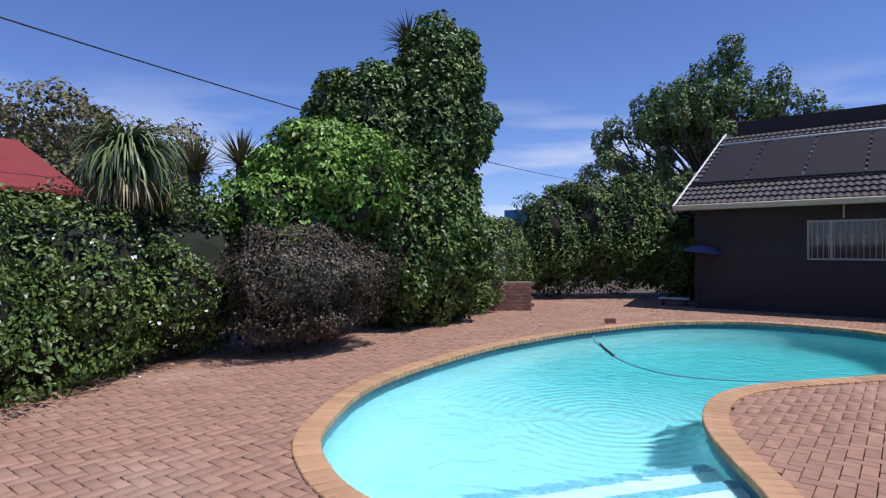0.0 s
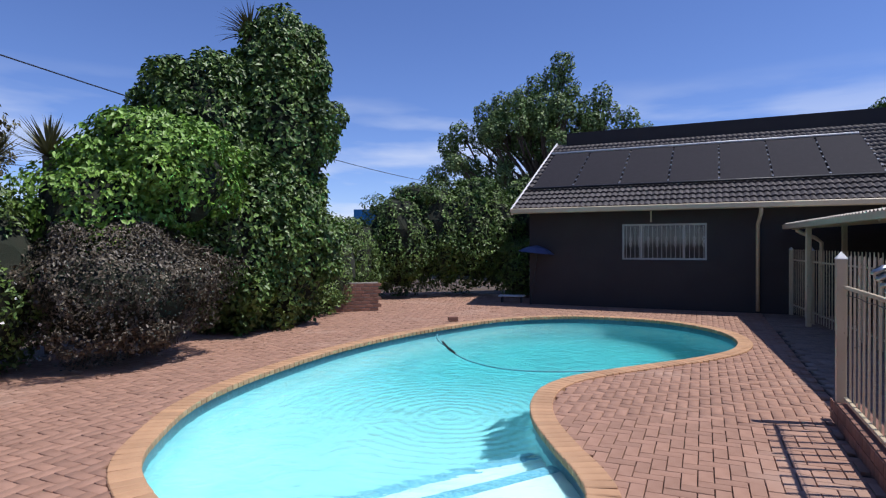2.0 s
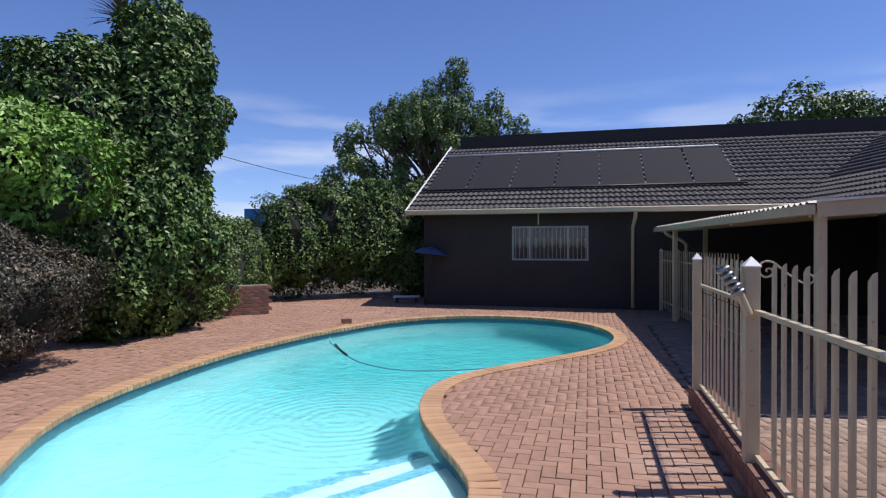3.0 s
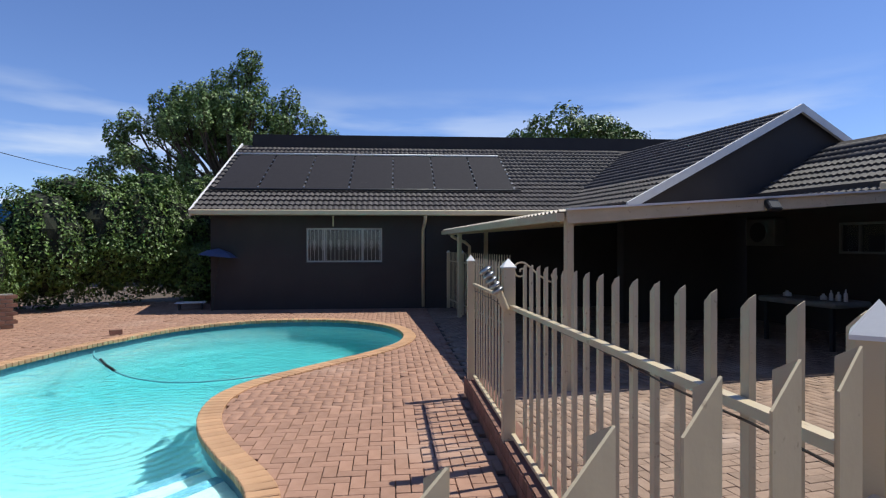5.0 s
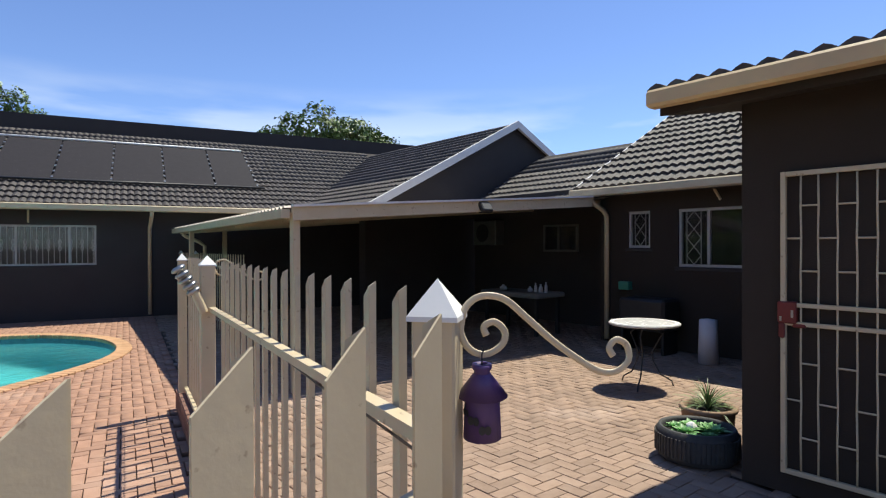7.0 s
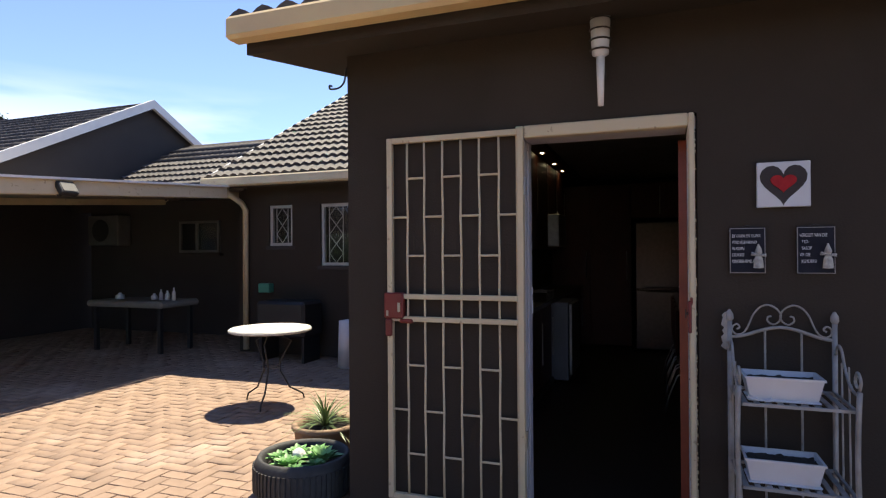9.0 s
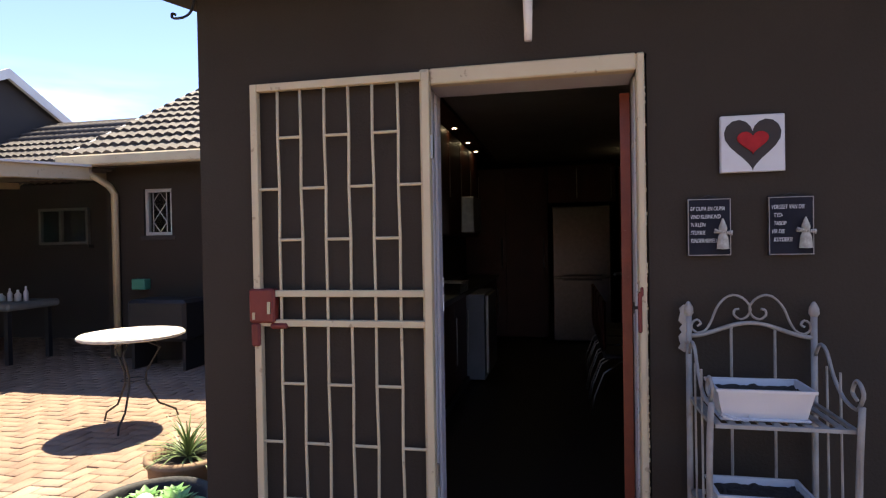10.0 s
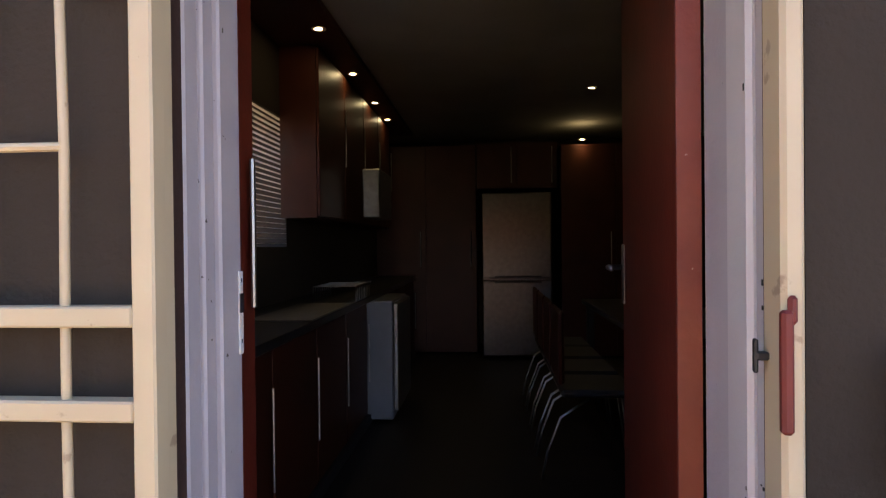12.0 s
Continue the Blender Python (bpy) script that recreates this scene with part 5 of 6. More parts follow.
tyre = thing("tyre_planter", "old black rubber tyre planter filled with green succulents", "planter", pose(5.58, 2.07, 0) @ Matrix.Diagonal((0.84, 0.84, 0.92, 1)))
bm = bmesh.new()
lathe(bm, [(0.27, 0.0), (0.34, 0.02), (0.365, 0.07), (0.37, 0.16), (0.36, 0.24), (0.34, 0.28), (0.32, 0.285), (0.3, 0.26), (0.29, 0.2)], 48)
part("tyre", bm, M_TYRE, tyre, smooth=True)
for k in range(60):
    a = k * math.pi / 30
    part("tread", boxes(((0.362, -0.012, 0.07), (0.376, 0.008, 0.23)), m=pose(0, 0, 0, 0, 0, math.degrees(a))), M_TYRE, tyre)
part("soil", lathe(bmesh.new(), [(0, 0.21), (0.3, 0.2)], 24), M_SOIL, tyre)
for k, (x, y, r) in enumerate(((-0.14, 0.05, 0.13), (0.06, -0.12, 0.15), (0.1, 0.12, 0.12), (-0.08, -0.16, 0.1), (-0.04, 0.2, 0.1), (0.2, 0.0, 0.1), (-0.22, -0.06, 0.09), (0.0, 0.02, 0.09))):
    s_ = thing("succulent", "pale green succulent rosette growing in the tyre planter", "succulent", pose(5.58 + x * 0.82, 2.07 + y * 0.82, 0.2), group="succulents in the tyre")
    rosette("leaves", s_, 0, 0, 0, r, 26, L_SUCC, k)
rock = thing("rock", "small white stone lying in the tyre planter", "rock", pose(5.62, 2.13, 0.22))
bm = bmesh.new()
bmesh.ops.create_icosphere(bm, subdivisions=2, radius=0.05)
for v in bm.verts:
    v.co *= 1 + 0.3 * noise.noise(v.co * 20)
part("stone", bm, M_WHITE, rock)
pot = thing("clay_pot", "round weathered clay pot with yellow-green grass", "plant pot", pose(6.14, 2.26, 0))
part("pot", lathe(bmesh.new(), [(0, 0), (0.16, 0), (0.21, 0.12), (0.22, 0.24), (0.24, 0.25), (0.24, 0.28), (0.2, 0.28), (0.19, 0.24)], 32), M_TERRA, pot, smooth=True)
part("soil", lathe(bmesh.new(), [(0, 0.24), (0.19, 0.235)], 24), M_SOIL, pot)


def straps(name, parent, c, n_, L, w, mat, seed, droop=1.0, up=0.5, curve=6):
    """Long arching strap leaves from one point."""
    rng = np.random.default_rng(seed)
    v, f = [], []
    for i in range(n_):
        a, el = rng.uniform(0, 6.28), rng.uniform(-0.2, 1.4) * up + 0.2
        l_ = L * rng.uniform(0.7, 1.15)
        h = np.array([math.cos(a), math.sin(a), 0.0])
        s = np.array([-math.sin(a), math.cos(a), 0.0])
        p, e = np.array(c, float), el
        for j in range(curve + 1):
            k = w * (1 - (j / curve) ** 2) * 0.5 + 0.001
            v += [p + s * k, p - s * k]
            if j:
                b = len(v)
                f.append((b - 4, b - 3, b - 1, b - 2))
            p = p + (h * math.cos(e) + np.array([0, 0, math.sin(e)])) * l_ / curve
            e -= droop * 2.2 / curve * rng.uniform(0.6, 1.2)
    return from_arrays(name, v, f, mat, parent)


straps("leaves", pot, (0, 0, 0.25), 90, 0.32, 0.012, L_YUCCA, 2, droop=0.5, up=0.9)

# ---- kitchen inside ----
NY = 1.449


def cabinet(label, x0, x1, y0, y1, z0, z1, doors, side=1, handle=0.4, mat=None):
    """A cabinet whose doors face -y, or -x when side is 0."""
    t = thing("cabinet", label, "cabinet")
    mat = mat or M_WOOD
    if side:
        part("body", boxes(((x0, y0 + 0.02, z0), (x1, y1, z1))), mat, t)
        w = (x1 - x0) / doors
        for i in range(doors):
            d = part("door", boxes(((x0 + i * w + 0.003, y0, z0 + 0.01), (x0 + (i + 1) * w - 0.003, y0 + 0.018, z1 - 0.01)), bevel=0.002), mat, t)
            hx, hz = x0 + i * w + w * 0.88, (z0 + z1) / 2 + 0.05
            part("handle", cyl(bmesh.new(), (hx, y0 - 0.03, hz - handle / 2), (hx, y0 - 0.03, hz + handle / 2), 0.006, seg=8), M_STEEL, d, "brushed steel bar handle")
    else:
        part("body", boxes(((x0 + 0.02, y0, z0), (x1, y1, z1))), mat, t)
        w = (y1 - y0) / doors
        for i in range(doors):
            d = part("door", boxes(((x0, y0 + i * w + 0.003, z0 + 0.01), (x0 + 0.018, y0 + (i + 1) * w - 0.003, z1 - 0.01)), bevel=0.002), mat, t)
            part("handle", cyl(bmesh.new(), (x0 - 0.03, y0 + i * w + 0.06, (z0 + z1) / 2 - 0.2), (x0 - 0.03, y0 + i * w + 0.06, (z0 + z1) / 2 + 0.2), 0.006, seg=8), M_STEEL, d, "brushed steel bar handle")
    return t


for x in (6.3, 6.9, 7.5, 8.1):
    cabinet("cherry-veneered base cabinet under the black worktop", x, x + 0.596, 1.02, NY, 0.18, 0.98, 1)
for x in (9.45, 10.05, 10.65):
    cabinet("cherry-veneered base cabinet under the black worktop", x, x + 0.596, 1.02, NY, 0.18, 0.98, 1)
part("plinth", boxes(((6.3, 1.0, 0.12), (11.25, NY, 0.178))), M_BLACK, kind="structure")
part("worktop", boxes(((6.0, 0.98, 0.982), (11.25, NY, 1.022)), bevel=0.003), M_STONE, kind="structure", label="polished black granite kitchen worktop")
dish = thing("dishwasher", "white and grey freestanding dishwasher under the worktop", "dishwasher")
part("body", boxes(((8.72, 0.84, 0.14), (9.4, 1.43, 0.978)), bevel=0.01), M_DISH, dish)
part("door", boxes(((8.74, 0.805, 0.2), (9.38, 0.838, 0.96)), bevel=0.006), M_STEEL, dish)
for x in (8.2, 8.85, 9.5, 10.15):
    cabinet("cherry-veneered wall cabinet with a steel bar handle", x, x + 0.64, 1.2, NY, 1.55, 2.615, 1)
hood = thing("microwave", "steel microwave hung under the wall cabinets", "microwave")
part("body", boxes(((9.0, 0.97, 1.58), (9.5, 1.11, 1.95)), bevel=0.01), M_STEEL, hood)
part("bulkhead", boxes(((6.0, 1.02, 2.62), (11.3, NY, 2.655))), M_WOOD, kind="structure", label="cherry-veneered bulkhead with downlights")
blind = thing("window_blind", "white venetian blind in the kitchen window", "blind", pose(7.5, 1.46, 1.37))
for i in range(26):
    part("slat", boxes(((0.02, -0.012, 0.02 + i * 0.031), (0.79, 0.012, 0.022 + i * 0.031)), m=None), M_WHITE, blind).rotation_euler = (0, 0, 0)
for x, y, z in ((7.94, 1.12, 2.619), (8.83, 1.13, 2.619), (9.71, 1.14, 2.619), (10.4, 1.15, 2.619), (9.58, -0.7, 2.659), (11.05, -0.85, 2.49)):
    d = thing("downlight", "small lit recessed halogen downlight", "downlight", pose(x, y, z), group="kitchen downlights")
    part("ring", lathe(bmesh.new(), [(0.03, 0), (0.04, -0.002), (0.042, -0.006), (0.03, -0.006)], 20), M_STEEL, d)
    part("bulb", lathe(bmesh.new(), [(0, -0.004), (0.02, -0.004)], 16), M_LAMP, d)
    sp = new("spot", bpy.data.lights.new("spot", "SPOT"))
    sp.data.energy, sp.data.spot_size, sp.data.spot_blend, sp.data.color, sp.data.shadow_soft_size = 0.12, radians(80), 0.6, (1, 0.75, 0.45), 0.02
    sp.matrix_basis = look((x, y, z - 0.02), (x + 0.001, y, 0))
sink = thing("sink", "stainless steel kitchen sink set into the black worktop", "sink")
part("bowl", boxes(((7.3, 0.98, 1.022), (8.1, 1.3, 1.03)), bevel=0.003), M_STEEL, sink)
rack = thing("dish_rack", "black wire dish rack beside the sink", "dish rack")
for i in range(9):
    part("wire", tube(bmesh.new(), [(8.2 + i * 0.05, 0.98, 1.03), (8.2 + i * 0.05, 0.98, 1.12), (8.2 + i * 0.05, 1.25, 1.12), (8.2 + i * 0.05, 1.25, 1.03)], 0.003, 5), M_STEEL, rack)
part("rim", boxes(((8.18, 0.975, 1.118), (8.63, 0.985, 1.126))), M_STEEL, rack)
cabinet("tall cherry-veneered pantry cabinet", 11.3, 11.95, 0.3, NY, 0.14, 2.5, 2, side=0)
cabinet("cherry-veneered cabinet above the refrigerator", 11.2, 11.95, -0.6, 0.29, 1.99, 2.5, 2, side=0)
cabinet("tall cherry-veneered cabinet beside the refrigerator", 11.1, 11.95, -1.8, -0.63, 0.14, 2.45, 2, side=0)
fridge = thing("refrigerator", "tall brushed steel refrigerator with a freezer below", "refrigerator")
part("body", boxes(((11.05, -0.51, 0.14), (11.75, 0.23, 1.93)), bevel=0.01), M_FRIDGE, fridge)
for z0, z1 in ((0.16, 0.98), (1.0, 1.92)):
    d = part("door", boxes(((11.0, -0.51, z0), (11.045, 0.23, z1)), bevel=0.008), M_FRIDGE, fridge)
    part("handle", boxes(((10.975, -0.4, z0 + 0.01 if z0 > 0.5 else z1 - 0.03), (11.0, 0.1, z0 + 0.03 if z0 > 0.5 else z1 - 0.01))), M_BLACK, d)


def chair(x, y):
    t = thing("dining_chair", "dining chair with a curved wooden back and thin chrome legs", "chair", pose(x, y, 0.12), group="kitchen chairs")
    part("seat", boxes(((-0.2, -0.2, 0.44), (0.2, 0.2, 0.48)), bevel=0.015), M_BLACK, t)
    part("backrest", boxes(((-0.2, 0.18, 0.5), (0.2, 0.21, 0.9)), bevel=0.015), M_WOOD, t)
    for sx in (-0.17, 0.17):
        part("leg", tube(bmesh.new(), [(sx, 0.3, 0), (sx, 0.27, 0.15), (sx, 0.2, 0.33), (sx, 0.05, 0.43)], 0.008, 6), M_STEEL, t, smooth=True)
        part("leg", tube(bmesh.new(), [(sx, -0.24, 0), (sx, -0.18, 0.43)], 0.0055, 6), M_STEEL, t, smooth=True)
    return t


for x in (7.95, 8.42, 8.89, 9.36):
    chair(x, -0.41)
kt = thing("kitchen_table", "dark dining table in the kitchen", "table", pose(8.8, -1.05, 0.12))
part("tabletop", boxes(((-1.1, -0.4, 0.72), (1.1, 0.4, 0.76)), bevel=0.006), M_STONE, kt)
for x in (-1, 1):
    for y in (-0.34, 0.34):
        part("leg", boxes(((x - 0.03, y - 0.03, 0), (x + 0.03, y + 0.03, 0.72))), M_BLACK, kt)
panel = thing("cupboard_door", "dark red open cupboard door with a long steel pull handle", "cupboard door")
part("leaf", boxes(((5.69, 0.72, 0.14), (6.0, 0.74, 2.3))), M_RED, panel)
part("handle", cyl(bmesh.new(), (5.95, 0.70, 1.235), (5.95, 0.70, 1.575), 0.007, seg=8), M_STEEL, panel)

# ---- pool fittings ----
steps = thing("pool_steps", "pale plaster pool steps edged with blue mosaic", "steps")
P0, P1 = Vector((-0.96, 4.4)), Vector((-0.01, 5.3))
dirn = (P1 - P0).normalized()
nrm = Vector((-dirn.y, dirn.x))
for k, (off, z, end) in enumerate(((0.0, -0.4, 1.3), (-0.52, -0.17, 1.12))):
    c = P0 + nrm * off
    m = Matrix.Translation((c.x, c.y, 0)) @ pose(0, 0, 0, 0, 0, math.degrees(math.atan2(dirn.y, dirn.x)))
    part("step", boxes(((-0.9, -1.15 + 0.5 * k, -1.0), (end, -0.004, z)), m=m), M_STEP, steps)
    part("edging", boxes(((-0.9, -0.13, z + 0.001), (end, 0.006, z + 0.009)), m=m), M_EDGE, steps, "blue mosaic edging")
hose = thing("pool_hose", "thin dark pool cleaner hose floating on the water", "hose")
ph = [(-2.3, 12.7), (-2.45, 11.9), (-2.3, 10.9), (-1.85, 9.85), (-1.55, 9.25), (-1.2, 8.75), (-0.66, 8.35), (0.0, 8.31), (0.83, 8.6), (1.4, 8.95)]
part("hose", tube(bmesh.new(), [(p.x, p.y, -0.122) for p in open_curve([Vector(q) for q in ph], 6)], 0.013, 6), material("pale blue hose", (0.12, 0.35, 0.4), None, 5, 0.5, bump=0), hose, smooth=True)
part("float", tube(bmesh.new(), [(-2.05, 10.35, -0.11), (-1.85, 9.85, -0.11), (-1.6, 9.33, -0.11)], 0.022, 8), M_BLACK, hose, smooth=True)
loose = thing("brick", "single loose brick lying beside the pool coping", "brick", pose(-2.3, 12.35, 0.02, 0, 0, 20))
part("block", boxes(((-0.11, -0.055, 0), (0.11, 0.055, 0.09)), bevel=0.006), M_BRICK, loose)
table_w = thing("side_table", "low white garden table in the shade beside the pool house", "table", pose(-1.55, 16.9, 0))
part("tabletop", boxes(((-0.38, -0.2, 0.17), (0.38, 0.2, 0.2)), bevel=0.01), M_WHITE, table_w)
for x in (-0.28, 0.28):
    part("leg", boxes(((x - 0.02, -0.15, 0), (x + 0.02, 0.15, 0.17))), M_BLACK, table_w)
umb = thing("umbrella", "folded blue garden umbrella leaning beside the pool house", "umbrella", pose(-0.95, 16.3, 0, 0, 6, 0))
part("pole", cyl(bmesh.new(), (0, 0, 0), (0.05, 0, 1.6), 0.02, seg=8), M_BLACK, umb)
part("canopy", lathe(bmesh.new(), [(0.5, 1.45), (0.3, 1.58), (0.02, 1.66)], 8), M_GREY, umb)
planter = thing("brick_planter", "low face-brick planter wall by the ivy", "planter wall", az(-5.62, 13.55, 60))
part("core", boxes(((-0.1, 0, 0), (0.1, 1.1, 0.72))), M_MORTAR, planter)

# ---- yucca, palm, trees, far things ----
yucca = thing("yucca", "tall yucca with drooping strap leaves and a bare trunk", "tree", pose(-7.2, 4.9, 0))
part("trunk", tube(bmesh.new(), [(0, 0, 0), (0.05, 0, 1.2), (0, 0.05, 2.7)], 0.11, 10), M_BARK, yucca, smooth=True)
straps("leaves", yucca, (0, 0, 2.85), 420, 1.05, 0.045, L_YUCCA, 5, droop=1.25, up=0.9, curve=7)
straps("dry_leaves", yucca, (0, 0, 2.6), 140, 0.85, 0.04, L_DRY, 6, droop=0.9, up=-0.3, curve=5)
for x, y, z in ((-8.3, 6.9, 2.95), (-7.7, 7.4, 3.1), (-8.6, 6.3, 2.8)):
    t = thing("spiky_plant", "spiky dark green yucca head behind the hedge", "plant", pose(x, y, 0))
    part("trunk", cyl(bmesh.new(), (0, 0, 0), (0, 0, z), 0.09, seg=8), M_BARK, t)
    straps("leaves", t, (0, 0, z), 130, 0.65, 0.05, L_OLIVE, int(z * 10), droop=0.12, up=0.95, curve=3)
palm = thing("palm", "palm head with dry fronds poking out of the ivy", "palm", pose(-6.55, 11.3, 0))
part("trunk", cyl(bmesh.new(), (0, 0, 0), (0, 0, 6.2), 0.14, seg=10), M_BARK, palm)
straps("fronds", palm, (0, 0, 6.2), 150, 0.75, 0.045, L_OLIVE, 9, droop=0.35, up=0.95, curve=4)


def tree(label, x, y, h, blobs, count, size, mat, seed, trunk=0.25):
    t = thing("tree", label, "tree", pose(x, y, 0))
    rng = random.Random(seed)
    bm = bmesh.new()
    tube(bm, [(0, 0, 0), (0.1, 0, h * 0.3), (0, 0.1, h * 0.55)], trunk, 10)
    for c, r in blobs:
        tube(bm, [(0.05, 0, h * rng.uniform(0.25, 0.5)), (c[0] * 0.5, c[1] * 0.5, c[2] * 0.75), c], trunk * 0.35, 6, taper=True)
        for k in range(4):
            e = Vector(c) + Vector((rng.uniform(-1, 1) * r[0], rng.uniform(-1, 1) * r[1], rng.uniform(-0.5, 1) * r[2])) * 0.9
            tube(bm, [Vector(c) * 0.8, Vector(c).lerp(e, 0.5), e], trunk * 0.14, 5, taper=True)
    part("trunk", bm, M_BARK, t)
    leaf_cloud("crown", blobs, count, size, mat, t, seed, rough=0.7, wide=0.6)
    return t


rng = random.Random(21)
bl = []
for k in range(60):
    a, q = rng.uniform(0, 6.28), rng.random() ** 0.5
    z = rng.uniform(4.4, 8.6)
    rad = 5.0 * (1 - abs(z - 5.8) / 5.2)
    bl.append(((rad * q * math.cos(a) - 0.5, rad * q * math.sin(a) * 0.6, z), (rng.uniform(0.35, 0.7),) * 2 + (rng.uniform(0.3, 0.55),)))
for x, z in ((-5.8, 5.2), (-5.0, 6.0), (-5.2, 6.9), (-4.6, 7.4), (-3.6, 7.2), (-3.4, 8.3), (-2.4, 8.7), (-1.4, 9.0), (-0.6, 9.6), (0.3, 10.0), (0.7, 10.7), (1.0, 9.4), (1.9, 8.4), (2.6, 8.9), (3.0, 8.0), (3.9, 7.6), (4.6, 6.9), (4.9, 6.1), (-3.5, 5.2), (0.5, 5.6), (3.2, 5.6), (-3.6, 4.2), (-2.8, 4.6), (-2.0, 4.0), (-1.0, 4.6), (-4.0, 5.6), (-2.2, 6.0), (-1.2, 6.6), (1.0, 6.6), (0.2, 4.8)):
    bl.append(((x, 0, z), (0.5, 0.45, 0.5)))
tree("tall loose-crowned green tree behind the pool house", -1.2, 30.0, 9.0, bl, 80000, 0.14, L_TREE, 31)
bl = [((rng.uniform(-3.4, 3.0), rng.uniform(-2, 2), 7.6 + rng.uniform(-0.6, 0.8)), (1.6, 1.4, 1.2)) for k in range(12)]
tree("broad dark green tree behind the roofs", 18.2, 31.0, 8.0, bl, 24000, 0.22, L_HEDGE, 32)
bl = [((rng.uniform(-7.5, -1.9), rng.uniform(-3, 3), 5.2 + rng.uniform(-1.5, 1.3)), (1.9, 1.8, 1.4)) for k in range(34)]
tree("large olive-green tree beyond the neighbour's roof", -21.0, 14.5, 6.0, bl, 90000, 0.2, L_OLIVE, 33)
nb = thing("neighbour_house", "neighbouring house with a bright red sheet roof", "house", pose(-14.3, 8.0, 0))
part("wall", boxes(((-5, -9, 0), (-0.3, 0, 3.0))), M_WALL, nb)
part("roof", prism(bmesh.new(), [(-5.3, 3.0), (-2.5, 4.5), (0.4, 3.0), (0.4, 2.9), (-5.3, 2.9)], -9.3, 0.3), M_ROOFRED, nb)
sh_ = thing("blue_shed", "small blue-roofed building far behind the garden", "shed", pose(-12.5, 38, 0))
part("wall", boxes(((-1.1, -3, 0), (1.1, 3, 3.0))), M_WHITE, sh_)
part("roof", boxes(((-1.2, -3.2, 2.9), (1.2, 3.2, 3.9))), M_BLUE, sh_)
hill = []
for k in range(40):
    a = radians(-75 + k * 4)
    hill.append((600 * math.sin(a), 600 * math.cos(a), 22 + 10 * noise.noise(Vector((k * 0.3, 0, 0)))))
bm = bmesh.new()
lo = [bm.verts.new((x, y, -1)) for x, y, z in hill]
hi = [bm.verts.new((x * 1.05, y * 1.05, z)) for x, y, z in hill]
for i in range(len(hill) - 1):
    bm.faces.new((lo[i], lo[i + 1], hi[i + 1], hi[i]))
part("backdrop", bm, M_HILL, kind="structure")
wire = thing("overhead_cable", "black overhead service cable crossing the sky", "cable")
part("cable", tube(bmesh.new(), [(-13.3 + 0.9 * t, 3.0 + 36 * t, 6.45 + 0.1 * t - 1.2 * t * (1 - t)) for t in np.linspace(-0.3, 1.4, 24)], 0.02, 6), M_BLACK, wire)

# ---- roof tiles ----
tiled(roof_m, 13.2, 5.75, lambda x, y: True, 300, house_a)
mB = Matrix.Translation((GX - HW, GY + 12.0, GZ - GH * HW + 0.01)) @ pose(0, 0, 0, 0, 0, -90) @ pose(0, 0, 0, math.degrees(math.atan(GH)))
tiled(mB, 12.0, HW * math.hypot(1, GH), None, 200, house_b)
mD = Matrix.Translation((10.9, 11.0, 2.51)) @ pose(0, 0, 0, 0, 0, -90) @ pose(0, 0, 0, math.degrees(math.atan(1.74 / 3.1)))
tiled(mD, 9.0, 3.5, None, 200, house_d)
mC = Matrix.Translation((9.47, C_Y + 0.25, 2.635)) @ pose(0, 0, 0, 0, 0, -90) @ pose(0, 0, 0, math.degrees(math.atan(CP)))
tiled(mC, 4.6, 5.8, None, 300, house_d)
mK = Matrix.Translation((4.94, 2.1, 2.745)) @ pose(0, 0, 0, 0, 0, -90) @ pose(0, 0, 0, math.degrees(math.atan(0.17)))
tiled(mK, 6.3, 7.2, None, 200, house_k, row=0.32)

# ---- coping and pavers ----
COPE = bpy.data.meshes.new("coping_brick")
bm = bmesh.new()
box(bm, (-0.053, -0.025, -0.05), (0.053, COPING - 0.006, 0.02), bevel=0.008)
bm.to_mesh(COPE)
bm.free()
COPE.materials.append(M_COPING)
for i, p in enumerate(RIM):
    o = new("coping_brick", COPE)
    o.parent = pool
    d = outward(RIM, i) * SIGN
    o.matrix_basis = Matrix.Translation((p.x, p.y, random.uniform(-0.002, 0.002))) @ pose(0, 0, 0, 0, 0, math.degrees(math.atan2(d.y, d.x)) - 90)


def herringbone(m, area, keep):
    """Centres and turns of 2:1 pavers laid in herringbone over area (x0, y0, x1, y1) in the frame m."""
    w = 0.11
    out = []
    for j in range(int(area[1] / w), int(area[3] / w)):
        for i in range(int(area[0] / w), int(area[2] / w)):
            k = (i - j) % 4
            if k == 0:
                c, r = Vector(((i + 1) * w, (j + 0.5) * w, 0)), 0
            elif k == 3:
                c, r = Vector(((i + 0.5) * w, (j + 1) * w, 0)), 90
            else:
                continue
            p = m @ c
            if keep(p):
                out.append((p, r))
    return out


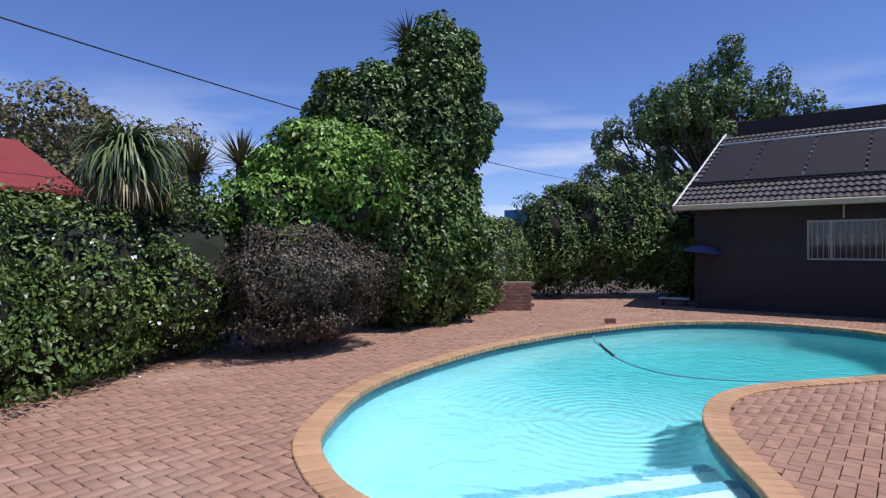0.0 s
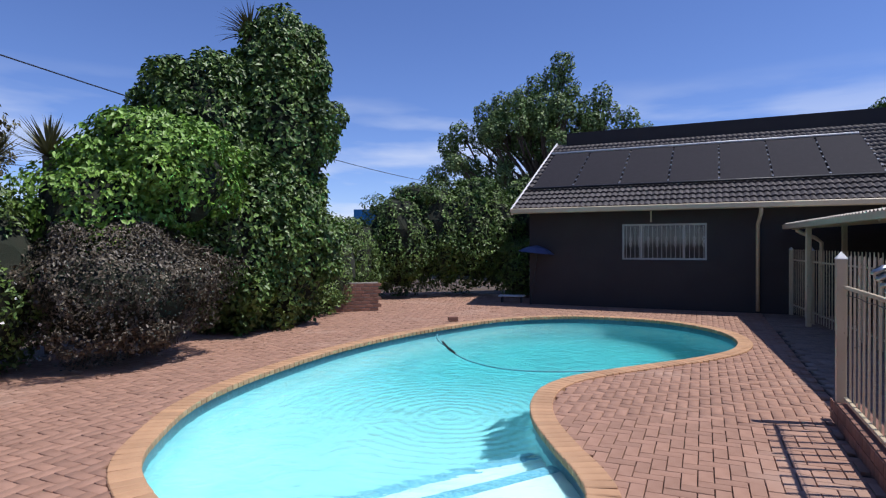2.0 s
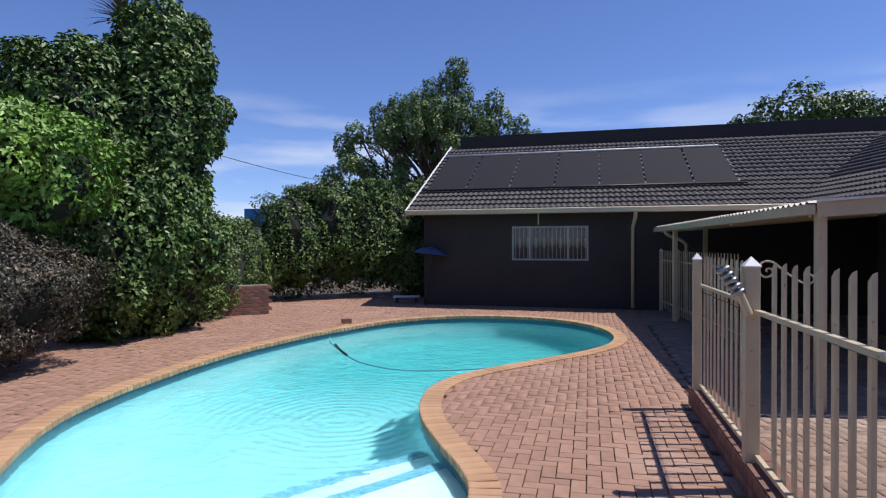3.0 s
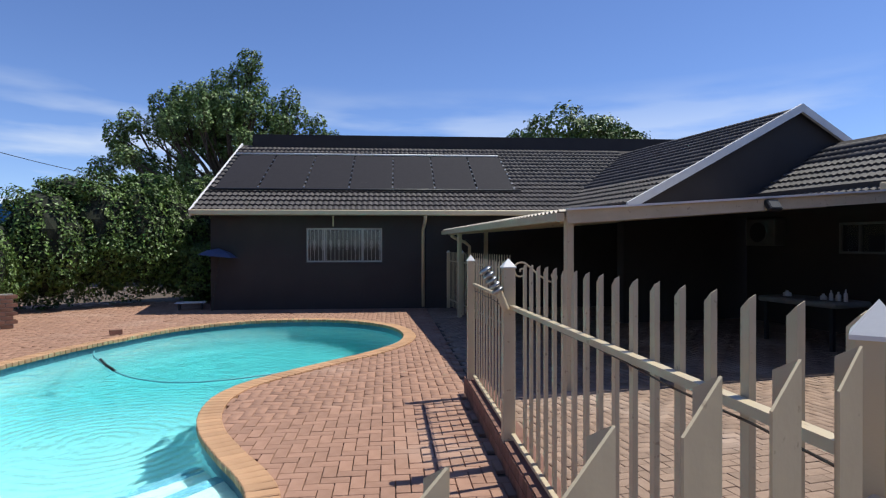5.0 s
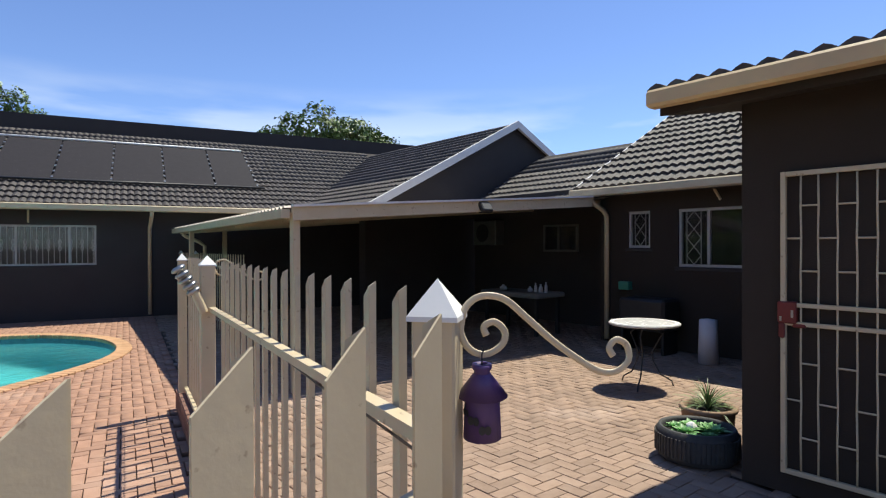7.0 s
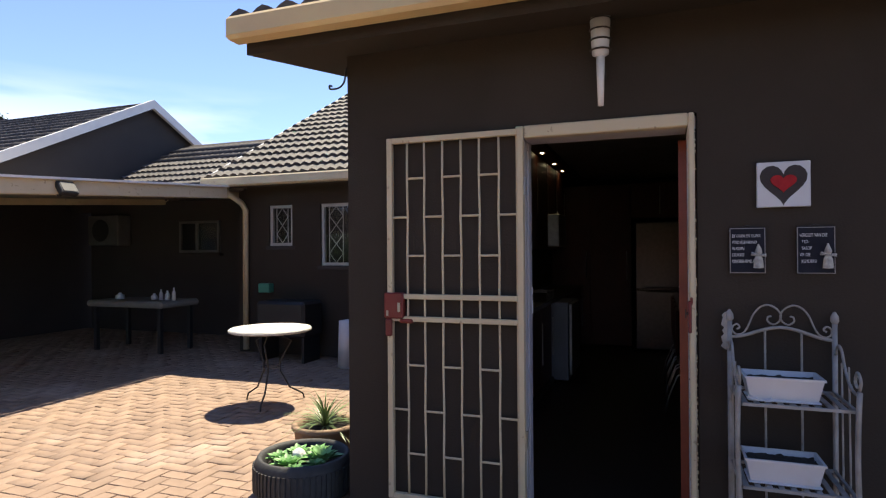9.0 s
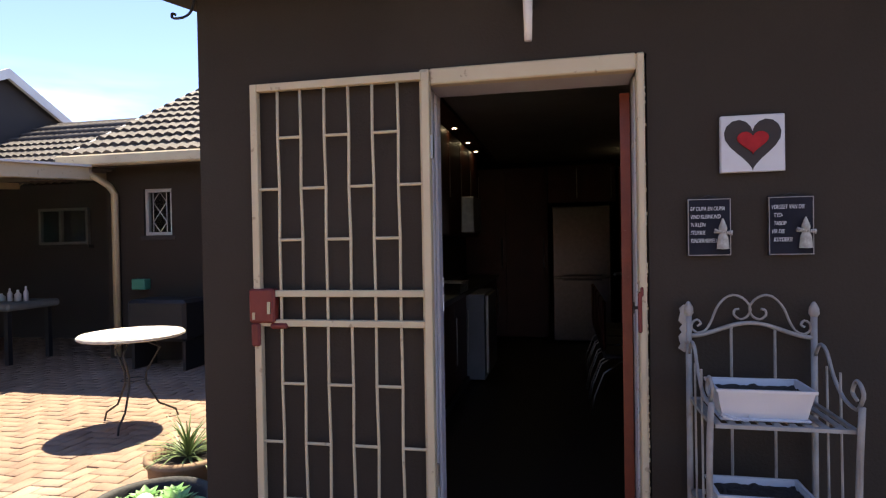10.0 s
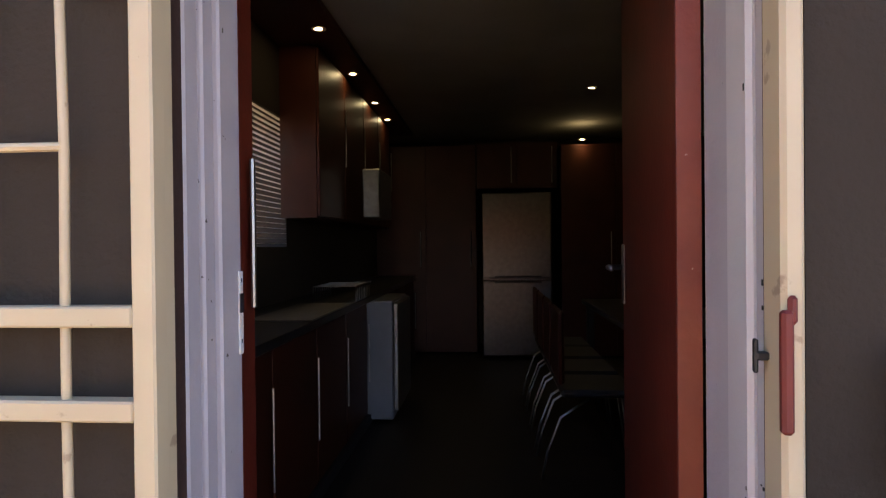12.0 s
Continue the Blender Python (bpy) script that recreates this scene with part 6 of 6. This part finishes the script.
def paving(name, label, spots, turn, near, mat, mat_one, singles=300):
    t = thing(name, label, "paving", kind="structure")
    me = bpy.data.meshes.new("paver")
    bm = bmesh.new()
    box(bm, (-0.1065, -0.0515, -0.03), (0.1065, 0.0515, 0.0))
    top = max(bm.faces, key=lambda f: f.calc_center_median().z)
    r = bmesh.ops.inset_region(bm, faces=[top], thickness=0.004)
    for v in bm.verts:
        if abs(v.co.x) > 0.106 and v.co.z > -0.01:
            v.co.z -= 0.004
        elif abs(v.co.y) > 0.051 and v.co.z > -0.01:
            v.co.z -= 0.004
    low = [f for f in bm.faces if f.calc_center_median().z < -0.029]
    bmesh.ops.delete(bm, geom=low, context="FACES")
    bm.to_mesh(me)
    bm.free()
    me.materials.append(mat_one)
    spots.sort(key=lambda s: (s[0].x - near[0]) ** 2 + (s[0].y - near[1]) ** 2)
    rng = random.Random(7)
    for p, r in spots[:singles]:
        o = new("paver", me)
        o.parent = t
        o.matrix_basis = pose(p.x, p.y, rng.uniform(-0.003, 0.001), rng.uniform(-0.5, 0.5), rng.uniform(-0.5, 0.5), r - turn + rng.uniform(-0.8, 0.8))
    base = np.array([v.co[:] for v in me.vertices])
    quads = np.array([f.vertices[:] for f in me.polygons])
    rest = spots[singles:]
    nr = np.random.default_rng(7)
    ang = np.radians(np.array([r - turn for _, r in rest]) + nr.uniform(-0.8, 0.8, len(rest)))
    off = np.array([(p.x, p.y, 0) for p, _ in rest]) + np.stack([nr.uniform(-0.001, 0.001, len(rest))] * 2 + [nr.uniform(-0.003, 0.001, len(rest))], 1)
    x = base[None, :, 0] * np.cos(ang)[:, None] - base[None, :, 1] * np.sin(ang)[:, None]
    y = base[None, :, 0] * np.sin(ang)[:, None] + base[None, :, 1] * np.cos(ang)[:, None]
    z = base[None, :, 2] + nr.normal(size=(len(rest), 1)) * 0.003 * base[None, :, 0] / 0.1
    v = np.stack([x, y, z], 2) + off[:, None]
    f = (quads[None] + (np.arange(len(rest)) * len(base))[:, None, None]).reshape(-1, 4)
    from_arrays("pavers", v.reshape(-1, 3), f, mat, t, "stuff")
    return t


OUT = [tuple((p + outward(RIM, i) * SIGN * 0.15)[:2]) for i, p in enumerate(RIM)]
FI = FM.inverted()


def deck_keep(p):
    if not (-7.6 < p.x < 5.3 and 1.3 < p.y < 19.5):
        return False
    q = FI @ p
    if q.x > (-0.05 if q.y < 5.72 else 0.1):
        return False
    return not inside((p.x, p.y), OUT)


paving("deck_paving", "red clay pavers laid in herringbone round the pool", herringbone(az(0, 0, FAZ), (-13, -1, 7, 21), deck_keep), FAZ, (1.3, 4.0), M_PAVERS, M_PAVER, 300)
# WEST wall of the house block keeps the patio closed


def patio_keep(p):
    if not (-1.0 < p.x < 11.3 and -3.0 < p.y < 15.5):
        return False
    q = FI @ p
    if q.x < 0.17 and p.y > 0.4:
        return False
    if p.x > KX - 0.02 and p.y < KY + 0.02:
        return False
    return not (p.x > C_X and p.y < C_Y)


paving("patio_paving", "sun-faded buff and pink clay pavers laid in herringbone on the patio", herringbone(az(0, 0, 0), (-1.2, -3.1, 11.4, 15.6), patio_keep), 0, (4.2, 2.6), M_PAVERB, material("faded buff paver", (0.3, 0.206, 0.15), (0.25, 0.166, 0.118), 9, 0.85, bump=0.35, fine=150, spread=0.14, stain=(0.38, 0.28, 0.22), stain_scale=0.8), 300)
pb = bpy.data.meshes.new("wall_brick")
bm = bmesh.new()
box(bm, (-0.008, -0.105, -0.036), (0.008, 0.105, 0.036), bevel=0.003)
bm.to_mesh(pb)
bm.free()
pb.materials.append(M_BRICK)
for r in range(8):
    for i in range(5):
        for x in (-0.105, 0.105):
            o = new("brick", pb)
            o.parent = planter
            o.matrix_basis = pose(x, 0.11 + 0.22 * i + 0.08 * (r % 2), 0.045 + 0.088 * r)
